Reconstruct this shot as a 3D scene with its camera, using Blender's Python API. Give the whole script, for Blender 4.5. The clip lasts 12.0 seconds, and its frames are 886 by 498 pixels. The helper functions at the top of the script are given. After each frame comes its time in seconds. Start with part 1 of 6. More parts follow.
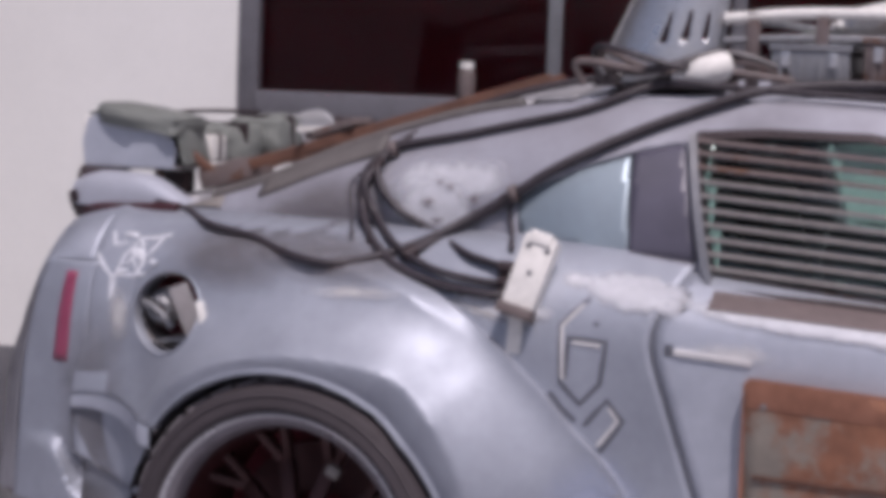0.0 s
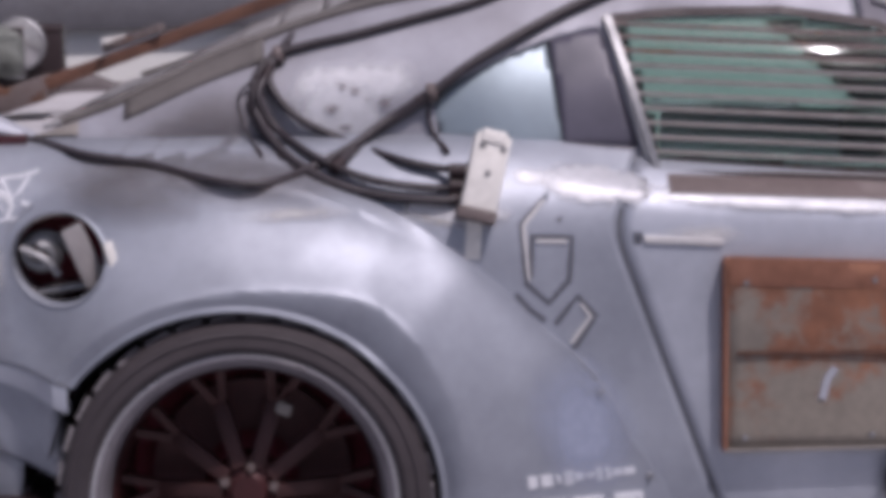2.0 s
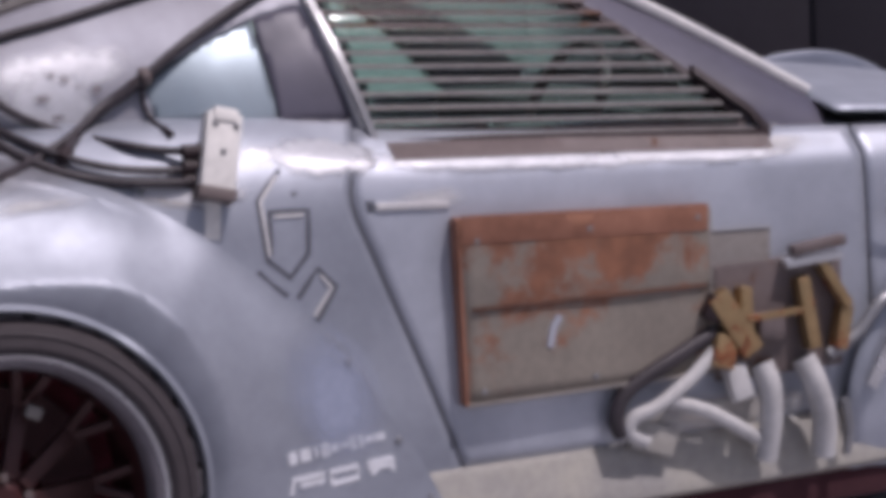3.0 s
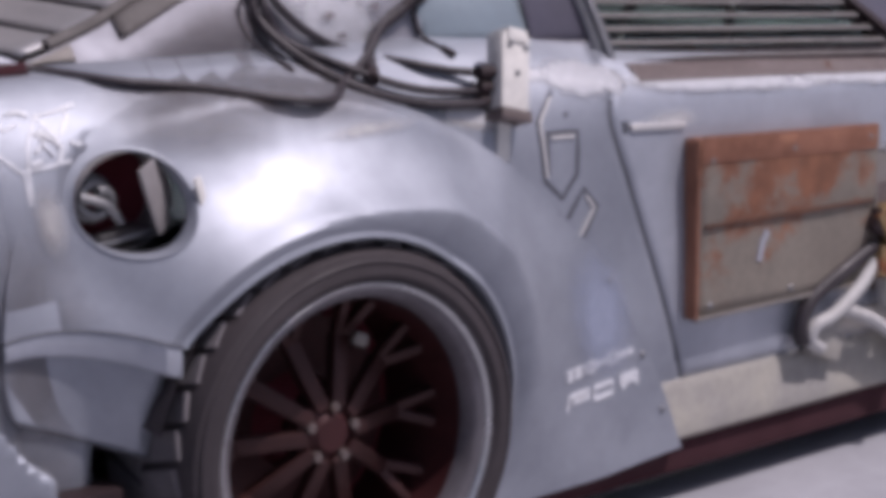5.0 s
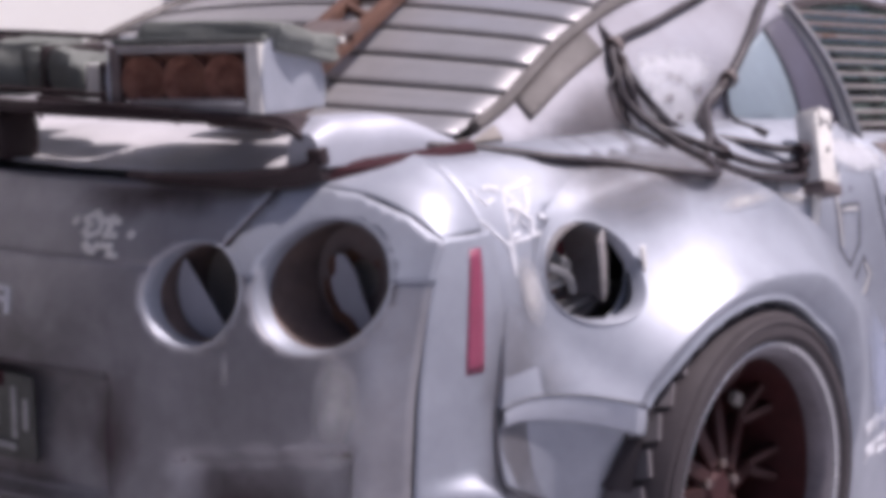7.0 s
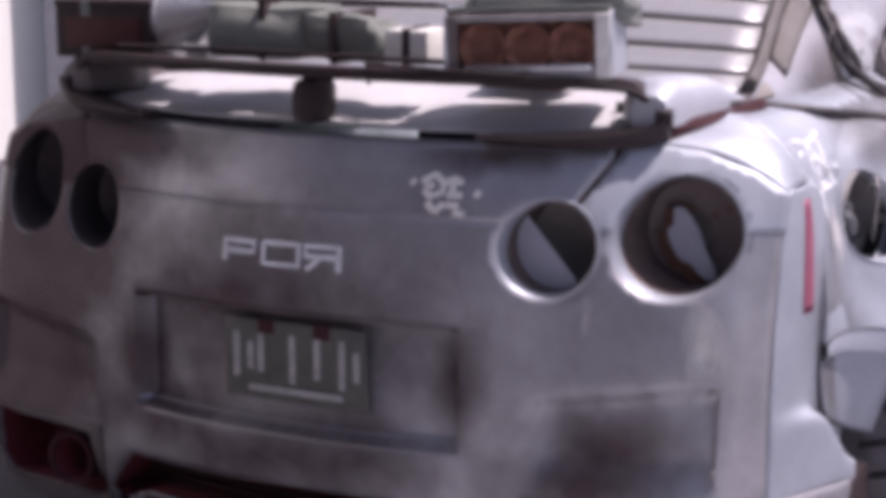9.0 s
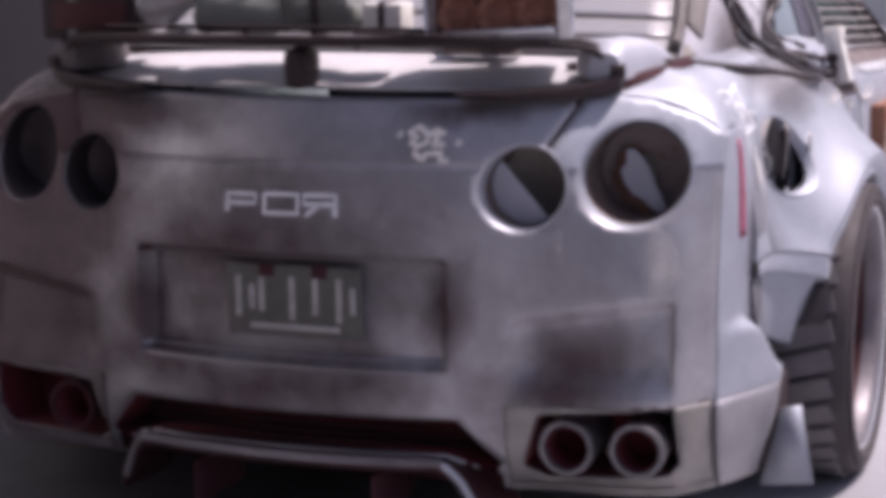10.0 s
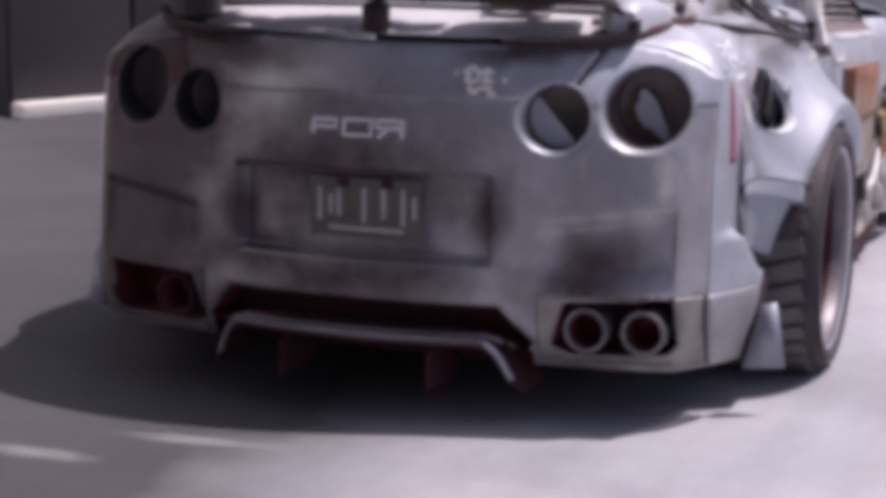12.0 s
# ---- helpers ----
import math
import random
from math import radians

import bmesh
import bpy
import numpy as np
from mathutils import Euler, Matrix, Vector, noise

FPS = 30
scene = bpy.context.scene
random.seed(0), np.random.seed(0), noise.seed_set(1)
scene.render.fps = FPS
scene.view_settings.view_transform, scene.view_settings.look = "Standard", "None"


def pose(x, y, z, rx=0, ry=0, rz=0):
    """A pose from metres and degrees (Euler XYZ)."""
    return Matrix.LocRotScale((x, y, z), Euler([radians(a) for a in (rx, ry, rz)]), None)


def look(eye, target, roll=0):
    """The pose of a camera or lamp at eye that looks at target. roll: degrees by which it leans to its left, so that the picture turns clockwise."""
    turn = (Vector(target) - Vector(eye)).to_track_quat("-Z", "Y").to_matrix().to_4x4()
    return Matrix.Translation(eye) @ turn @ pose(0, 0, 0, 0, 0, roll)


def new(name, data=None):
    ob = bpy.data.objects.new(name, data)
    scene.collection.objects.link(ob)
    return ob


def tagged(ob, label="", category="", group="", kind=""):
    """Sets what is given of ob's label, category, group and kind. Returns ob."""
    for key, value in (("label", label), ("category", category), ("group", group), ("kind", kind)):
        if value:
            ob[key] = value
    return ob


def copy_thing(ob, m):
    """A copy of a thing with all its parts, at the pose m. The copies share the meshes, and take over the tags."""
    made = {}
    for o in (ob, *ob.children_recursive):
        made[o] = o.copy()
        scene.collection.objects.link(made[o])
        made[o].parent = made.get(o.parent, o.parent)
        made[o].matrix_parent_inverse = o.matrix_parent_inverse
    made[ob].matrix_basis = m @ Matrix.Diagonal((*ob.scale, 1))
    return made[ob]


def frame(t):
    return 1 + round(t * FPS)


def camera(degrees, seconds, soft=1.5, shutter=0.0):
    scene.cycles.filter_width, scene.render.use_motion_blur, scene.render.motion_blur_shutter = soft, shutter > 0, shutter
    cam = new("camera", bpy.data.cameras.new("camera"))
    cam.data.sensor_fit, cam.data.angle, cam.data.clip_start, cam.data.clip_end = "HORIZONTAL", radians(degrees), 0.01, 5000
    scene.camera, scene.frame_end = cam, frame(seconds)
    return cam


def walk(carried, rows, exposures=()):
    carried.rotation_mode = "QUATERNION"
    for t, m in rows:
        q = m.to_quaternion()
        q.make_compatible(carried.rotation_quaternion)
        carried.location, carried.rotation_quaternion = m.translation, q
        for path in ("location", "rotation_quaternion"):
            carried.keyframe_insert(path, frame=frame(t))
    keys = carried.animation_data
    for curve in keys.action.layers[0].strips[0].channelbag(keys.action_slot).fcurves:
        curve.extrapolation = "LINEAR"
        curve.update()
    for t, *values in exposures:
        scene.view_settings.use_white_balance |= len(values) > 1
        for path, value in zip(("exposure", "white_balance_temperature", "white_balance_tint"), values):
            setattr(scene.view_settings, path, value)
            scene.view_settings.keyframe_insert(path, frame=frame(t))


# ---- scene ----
cam = camera(26.0, 12.0, soft=6.8)
# seconds, eye, target, roll
PATH = [
    (0, (1.6182, -4.3977, 1.3220), (0.3671, -1.1467, 0.9818), 2.104),
    (0.5, (1.3174, -4.4037, 1.2876), (0.1183, -1.1349, 0.9316), 2.096),
    (1, (0.9854, -4.4401, 1.2751), (0.0408, -1.0916, 0.8948), 0.604),
    (1.5, (0.6132, -4.4153, 1.2961), (0.1197, -0.9827, 0.8227), -0.241),
    (2, (0.2548, -4.4217, 1.3420), (0.3689, -0.9668, 0.7938), -0.944),
    (2.5, (-0.1143, -4.4092, 1.2744), (0.6528, -1.0320, 0.7691), -2.574),
    (2.7, (-0.2578, -4.3728, 1.2256), (0.7230, -1.0494, 0.7327), -2.868),
    (4.3, (-1.3429, -3.8796, 1.2643), (0.6880, -1.1099, 0.5906), -2.048),
    (4.5, (-1.4843, -3.7894, 1.2867), (0.5681, -1.0427, 0.5844), -1.685),
    (5, (-1.8070, -3.5559, 1.3468), (0.3112, -0.8688, 0.6101), -0.492),
    (5.5, (-2.0676, -3.4517, 1.3845), (0.0519, -0.7539, 0.6921), -0.636),
    (6, (-2.3851, -3.2540, 1.3277), (-0.1737, -0.6044, 0.7453), -0.070),
    (6.5, (-2.6625, -2.9684, 1.2944), (-0.2501, -0.4902, 0.7575), 0.361),
    (6.7, (-2.7865, -2.8721, 1.2899), (-0.2660, -0.5001, 0.7700), 0.019),
    (8.3, (-3.3684, -2.0157, 1.3584), (-0.3615, -0.3420, 0.7201), 0.523),
    (8.5, (-3.4740, -1.9397, 1.3660), (-0.4636, -0.2722, 0.7282), 0.248),
    (9, (-3.7747, -1.8372, 1.3949), (-0.7422, -0.2228, 0.7255), -0.079),
    (9.5, (-4.0914, -1.7283, 1.3896), (-0.9586, -0.3172, 0.7228), -0.524),
    (10, (-4.3948, -1.6509, 1.3286), (-1.1732, -0.4356, 0.7007), -0.852),
    (10.5, (-4.6617, -1.7050, 1.3174), (-1.4362, -0.5259, 0.6422), -0.115),
    (11, (-4.9007, -1.7235, 1.3397), (-1.6725, -0.5794, 0.6188), -0.132),
    (11.5, (-5.1057, -1.7215, 1.3277), (-1.8640, -0.5962, 0.6385), -0.200),
    (12, (-5.2853, -1.8289, 1.3191), (-2.0584, -0.6403, 0.6676), 0.525),
]
walk(cam, [(t, look(e, g, r)) for t, e, g, r in PATH], [(0.0, -0.34, 6200, 24), (1.0, -0.36, 6180, 24), (2.5, -0.52, 6150, 25), (5.5, -0.41, 6150, 25), (6.5, 0.04, 6250, 25), (8.5, 0.31, 6300, 28), (9.3, 0.52, 6400, 28), (10.5, 0.37, 6450, 28), (12.0, 0.23, 6350, 27)])

# ---- light ----
SUN_AZ, SUN_EL = math.degrees(math.atan2(-0.34, 0.24)), 62.0
world = bpy.data.worlds.new("sky")
scene.world = world
world.use_nodes = True
sky = world.node_tree.nodes.new("ShaderNodeTexSky")
sky.sky_type, sky.sun_disc = "NISHITA", False
sky.sun_elevation, sky.sun_rotation = radians(SUN_EL), radians(90 - SUN_AZ)
sky.air_density, sky.dust_density = 1.0, 3.0
background = world.node_tree.nodes["Background"]
world.node_tree.links.new(sky.outputs["Color"], background.inputs["Color"])
background.inputs["Strength"].default_value = 0.085
sun = new("sun", bpy.data.lights.new("sun", "SUN"))
sun.data.energy, sun.data.angle, sun.data.color = 4.3, radians(0.9), (1.0, 0.95, 0.88)
sd = Vector((math.cos(radians(SUN_AZ)) * math.cos(radians(SUN_EL)), math.sin(radians(SUN_AZ)) * math.cos(radians(SUN_EL)), math.sin(radians(SUN_EL))))
sun.matrix_world = look(sd * 20, (0, 0, 0))

# ---- materials ----
def material(name, color, rough=0.5, metal=0.0, dark=None, light=None, scale=6.0, fine=60.0, amount=0.35,
             bump=0.15, grain=0.5, rust=0.0, rust_scale=5.0, coat=0.0, spec=0.5, vary=1.0, rust_colors=((0.09, 0.028, 0.012), (0.28, 0.09, 0.03))):
    """A procedural surface: broad stains between dark and light, fine grain in colour, gloss and relief, and patches of rust."""
    m = bpy.data.materials.new(name)
    m.use_nodes = True
    nt = m.node_tree
    N, L = nt.nodes, nt.links
    b = N["Principled BSDF"]
    b.inputs["Specular IOR Level"].default_value = spec
    tc = N.new("ShaderNodeTexCoord")
    info = N.new("ShaderNodeObjectInfo")
    shift = N.new("ShaderNodeVectorMath")
    shift.operation = "MULTIPLY_ADD"
    L.new(info.outputs["Random"], shift.inputs[0])
    shift.inputs[1].default_value = (7.0, 3.0, 5.0)
    L.new(tc.outputs["Object"], shift.inputs[2])

    def tex(sc, detail, rough_):
        t = N.new("ShaderNodeTexNoise")
        t.inputs["Scale"].default_value, t.inputs["Detail"].default_value, t.inputs["Roughness"].default_value = sc, detail, rough_
        L.new(shift.outputs[0], t.inputs["Vector"])
        return t

    def ramp(src, lo, hi, c0, c1):
        r = N.new("ShaderNodeValToRGB")
        r.color_ramp.elements[0].position, r.color_ramp.elements[1].position = lo, hi
        r.color_ramp.elements[0].color, r.color_ramp.elements[1].color = (*c0, 1), (*c1, 1)
        L.new(src, r.inputs[0])
        return r.outputs[0]

    def mix(fac, a, b_, mode="MIX"):
        x = N.new("ShaderNodeMix")
        x.data_type, x.blend_type = "RGBA", mode
        for s, v in ((x.inputs["Factor"], fac), (x.inputs["A"], a), (x.inputs["B"], b_)):
            if isinstance(v, bpy.types.NodeSocket):
                L.new(v, s)
            else:
                s.default_value = v if isinstance(v, float) else (*v, 1)
        return x.outputs["Result"]

    dark = dark or tuple(c * (1 - amount) for c in color)
    light = light or tuple(min(1, c * (1 + 0.5 * amount)) for c in color)
    grain_share = float(grain)
    broad, grain = tex(scale, 5, 0.62), tex(fine, 3, 0.6)
    col = mix(broad.outputs["Fac"], dark, light)
    col = mix(ramp(broad.outputs["Fac"], 0.3, 0.7, (0, 0, 0), (1, 1, 1)), dark, light)
    col = mix(grain_share, col, mix(ramp(grain.outputs["Fac"], 0.35, 0.65, (0, 0, 0), (1, 1, 1)), tuple(c * 0.85 for c in color), tuple(min(1, c * 1.12) for c in color)))
    rg = N.new("ShaderNodeMapRange")
    L.new(broad.outputs["Fac"], rg.inputs["Value"])
    rg.inputs["From Min"].default_value, rg.inputs["From Max"].default_value = 0.3, 0.7
    rg.inputs["To Min"].default_value, rg.inputs["To Max"].default_value = min(1, rough + 0.12 * vary), max(0.03, rough - 0.1 * vary)
    rsock = rg.outputs["Result"]
    if rust > 0:
        patch = tex(rust_scale, 8, 0.68)
        mask = ramp(patch.outputs["Fac"], 0.62 - 0.3 * rust, 0.68 - 0.3 * rust, (0, 0, 0), (1, 1, 1))
        spots = tex(rust_scale * 6, 4, 0.6)
        rc = ramp(spots.outputs["Fac"], 0.3, 0.7, rust_colors[0], rust_colors[1])
        col = mix(mask, col, rc)
        rr = N.new("ShaderNodeMix")
        L.new(mask, rr.inputs["Factor"])
        L.new(rsock, rr.inputs["A"])
        rr.inputs["B"].default_value = 0.85
        rsock = rr.outputs["Result"]
        if metal:
            inv = N.new("ShaderNodeMath")
            inv.operation = "MULTIPLY_ADD"
            L.new(mask, inv.inputs[0])
            inv.inputs[1].default_value, inv.inputs[2].default_value = -metal, metal
            L.new(inv.outputs[0], b.inputs["Metallic"])
    elif metal:
        b.inputs["Metallic"].default_value = metal
    L.new(col, b.inputs["Base Color"])
    L.new(rsock, b.inputs["Roughness"])
    if coat:
        b.inputs["Coat Weight"].default_value, b.inputs["Coat Roughness"].default_value = coat, 0.12
    if bump:
        bp = N.new("ShaderNodeBump")
        bp.inputs["Strength"].default_value, bp.inputs["Distance"].default_value = bump, 0.004
        L.new(grain.outputs["Fac"], bp.inputs["Height"])
        L.new(bp.outputs["Normal"], b.inputs["Normal"])
    return m


def glass(name, color, rough=0.05):
    m = bpy.data.materials.new(name)
    m.use_nodes = True
    b = m.node_tree.nodes["Principled BSDF"]
    b.inputs["Base Color"].default_value = (*color, 1)
    b.inputs["Transmission Weight"].default_value, b.inputs["Roughness"].default_value, b.inputs["IOR"].default_value = 1.0, rough, 1.45
    return m


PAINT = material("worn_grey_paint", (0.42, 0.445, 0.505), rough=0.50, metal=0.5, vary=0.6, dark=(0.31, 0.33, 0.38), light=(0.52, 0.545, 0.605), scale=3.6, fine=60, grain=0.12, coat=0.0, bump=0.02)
TAILGREY = material("neutral_grey_tail_paint", (0.362, 0.355, 0.382), rough=0.43, metal=0.66, vary=0.6, dark=(0.235, 0.227, 0.24), light=(0.42, 0.415, 0.44), scale=5.0, fine=60, grain=0.15, bump=0.02)
# Darker base than PAINT: puts the rear panels' shade into their colour.
REARGREY = material("older_darker_grey_paint", (0.35, 0.366, 0.418), rough=0.565, metal=0.55, vary=0.5, dark=(0.25, 0.268, 0.31), light=(0.42, 0.445, 0.50), scale=3.6, fine=60, grain=0.12, bump=0.02)
BARE = material("scuffed_bare_paint", (0.62, 0.60, 0.58), rough=0.5, dark=(0.42, 0.42, 0.45), light=(0.8, 0.78, 0.74), scale=9, fine=70, bump=0.12)
PALE = material("pale_grey_paint", (0.40, 0.41, 0.46), rough=0.64, metal=0.2, vary=0.5, scale=3, fine=80, amount=0.2, grain=0.15, bump=0.02)
DECKPAINT = material("chalky_pale_deck_paint", (0.50, 0.49, 0.51), rough=0.6, scale=5, fine=80, amount=0.25, grain=0.15, bump=0.03)
SLATS = material("dull_pale_slat_paint", (0.40, 0.393, 0.405), rough=0.40, metal=0.48, scale=3.5, fine=80, amount=0.22, grain=0.15, bump=0.03)
CREAM = material("off_white_panel_paint", (0.46, 0.475, 0.53), rough=0.55, metal=0.35, vary=0.4, scale=3.5, fine=80, amount=0.22, grain=0.15, bump=0.03)
BLACK = material("black_plastic", (0.021, 0.009, 0.011), rough=0.6, scale=8, amount=0.4)
# These two reds put the reddish tone of deep shade into the colour.
HOLLOW = material("sooty_cavity", (0.046, 0.009, 0.014), rough=0.9, scale=8)
CAVITY = material("red_primer_cavity", (0.15, 0.018, 0.030), rough=0.9, dark=(0.08, 0.010, 0.016), light=(0.19, 0.026, 0.04), scale=7)
RUBBER = material("tyre_rubber", (0.046, 0.037, 0.041), rough=0.72, scale=7, fine=120, amount=0.4, bump=0.3)
TREAD = material("dusty_tread_rubber", (0.17, 0.155, 0.165), rough=0.8, scale=9, fine=120, amount=0.35, bump=0.3)
HOSE = material("black_rubber_hose", (0.036, 0.028, 0.033), rough=0.5, scale=20, fine=160, amount=0.5, bump=0.3)
ALU = material("dusty_aluminium", (0.62, 0.62, 0.63), rough=0.33, metal=0.85, scale=14, fine=120, amount=0.3)
EXHAUST_STEEL = material("sooty_exhaust_steel", (0.20, 0.19, 0.205), rough=0.5, metal=0.6, scale=16, amount=0.6)
STEEL = material("dull_steel", (0.30, 0.30, 0.31), rough=0.45, metal=0.7, scale=12, amount=0.4)
DARKPLATE = material("dark_olive_plate", (0.10, 0.10, 0.09), rough=0.6, scale=16, amount=0.5)
# Opaque pale blue base paints the sky's reflection into the quarter glass.
SKYGLASS = material("pale_reflective_film", (0.30, 0.36, 0.40), rough=0.46, metal=0.5, scale=5, amount=0.2, grain=0.1, bump=0.01)
PILLAR = material("dusty_grey_pillar_paint", (0.285, 0.286, 0.322), rough=0.62, metal=0.35, vary=0.6, dark=(0.215, 0.208, 0.23), light=(0.36, 0.365, 0.41), scale=4, fine=80, grain=0.15, bump=0.02)
TRIM = material("olive_grey_trim", (0.12, 0.108, 0.103), rough=0.65, scale=9, amount=0.4)
BRONZE = material("dark_bronze_wheel", (0.065, 0.018, 0.019), rough=0.5, metal=0.3, scale=12, amount=0.5)
SPOKE = material("weathered_bronze_spokes", (0.060, 0.024, 0.023), rough=0.45, metal=0.4, scale=12, amount=0.5)
RUST = material("rusted_sheet", (0.24, 0.21, 0.175), rough=0.7, metal=0.2, dark=(0.17, 0.145, 0.125), light=(0.3, 0.265, 0.22), scale=5, rust=0.45, rust_scale=2.6, rust_colors=((0.16, 0.07, 0.042), (0.31, 0.135, 0.075)))
ORANGE = material("orange_rusted_edge", (0.25, 0.105, 0.06), rough=0.75, dark=(0.11, 0.045, 0.03), light=(0.42, 0.20, 0.13), scale=8, fine=60, bump=0.4)
DULL = material("dull_brown_grey_sheet", (0.27, 0.245, 0.225), rough=0.6, metal=0.2, scale=6, amount=0.4)
RUSTY = material("heavy_rust", (0.11, 0.052, 0.036), rough=0.85, dark=(0.05, 0.026, 0.02), light=(0.17, 0.075, 0.042), scale=12, fine=90, bump=0.5)
BROWN = material("brown_painted_metal", (0.14, 0.11, 0.105), rough=0.6, scale=10, rust=0.18, rust_colors=((0.06, 0.03, 0.02), (0.16, 0.07, 0.035)), rust_scale=12, bump=0.2)
BRASS = material("tarnished_brass", (0.42, 0.29, 0.15), rough=0.38, metal=0.8, scale=18, rust=0.25, rust_scale=16)
WHITE = material("chipped_white_paint", (0.74, 0.72, 0.68), rough=0.5, scale=10, amount=0.25, bump=0.15)
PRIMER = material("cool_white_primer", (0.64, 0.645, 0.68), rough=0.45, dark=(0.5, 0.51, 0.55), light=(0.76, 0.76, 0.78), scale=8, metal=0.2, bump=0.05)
PIPE = material("dusty_white_pipe", (0.50, 0.49, 0.48), rough=0.5, dark=(0.27, 0.26, 0.25), light=(0.64, 0.63, 0.62), scale=11, fine=90)
DECAL = material("white_vinyl", (0.72, 0.73, 0.76), rough=0.5, scale=22, amount=0.4, bump=0.05)
OUTLINE = material("dark_grey_vinyl", (0.10, 0.105, 0.125), rough=0.55, scale=20)
FADED = material("faded_plate_paint", (0.36, 0.35, 0.35), rough=0.6, dark=(0.16, 0.155, 0.15), light=(0.5, 0.49, 0.48), scale=40, fine=160)
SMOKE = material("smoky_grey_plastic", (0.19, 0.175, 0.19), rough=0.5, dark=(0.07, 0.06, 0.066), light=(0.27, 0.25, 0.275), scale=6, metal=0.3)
DULLSLAT = material("dull_grey_brown_slat", (0.20, 0.185, 0.18), rough=0.55, metal=0.2, scale=18, amount=0.5)
PLATEGREY = material("grey_brown_bare_plate", (0.30, 0.28, 0.28), rough=0.6, scale=14, amount=0.5)
CONES = material("flaking_rust_paper", (0.15, 0.055, 0.04), rough=0.9, dark=(0.06, 0.018, 0.014), light=(0.34, 0.17, 0.11), scale=45, fine=140, bump=0.5)
BOWL = material("sooty_lamp_bowl", (0.12, 0.092, 0.09), rough=0.7, dark=(0.035, 0.024, 0.022), light=(0.16, 0.10, 0.075), scale=24, fine=120)
# Dark steel for the left lamps, with that side's shade painted in.
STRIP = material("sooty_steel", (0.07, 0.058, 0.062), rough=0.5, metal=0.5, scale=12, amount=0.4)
# Colour of the sheen that is painted on the flare.
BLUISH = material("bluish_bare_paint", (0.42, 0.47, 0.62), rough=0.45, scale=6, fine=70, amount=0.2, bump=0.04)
RED = material("red_reflector", (0.27, 0.05, 0.10), rough=0.4, scale=14, amount=0.3)
GLOSSY = material("dark_glossy_pillar", (0.085, 0.08, 0.11), rough=0.5, scale=6, amount=0.3, grain=0.1, bump=0.01)
OLIVE = material("dusty_olive_bumper", (0.245, 0.235, 0.222), rough=0.46, metal=0.5, scale=7, amount=0.4, grain=0.2)
GREENISH = material("grey_green_canvas", (0.17, 0.18, 0.165), rough=0.8, scale=8, fine=140, amount=0.45, bump=0.4)


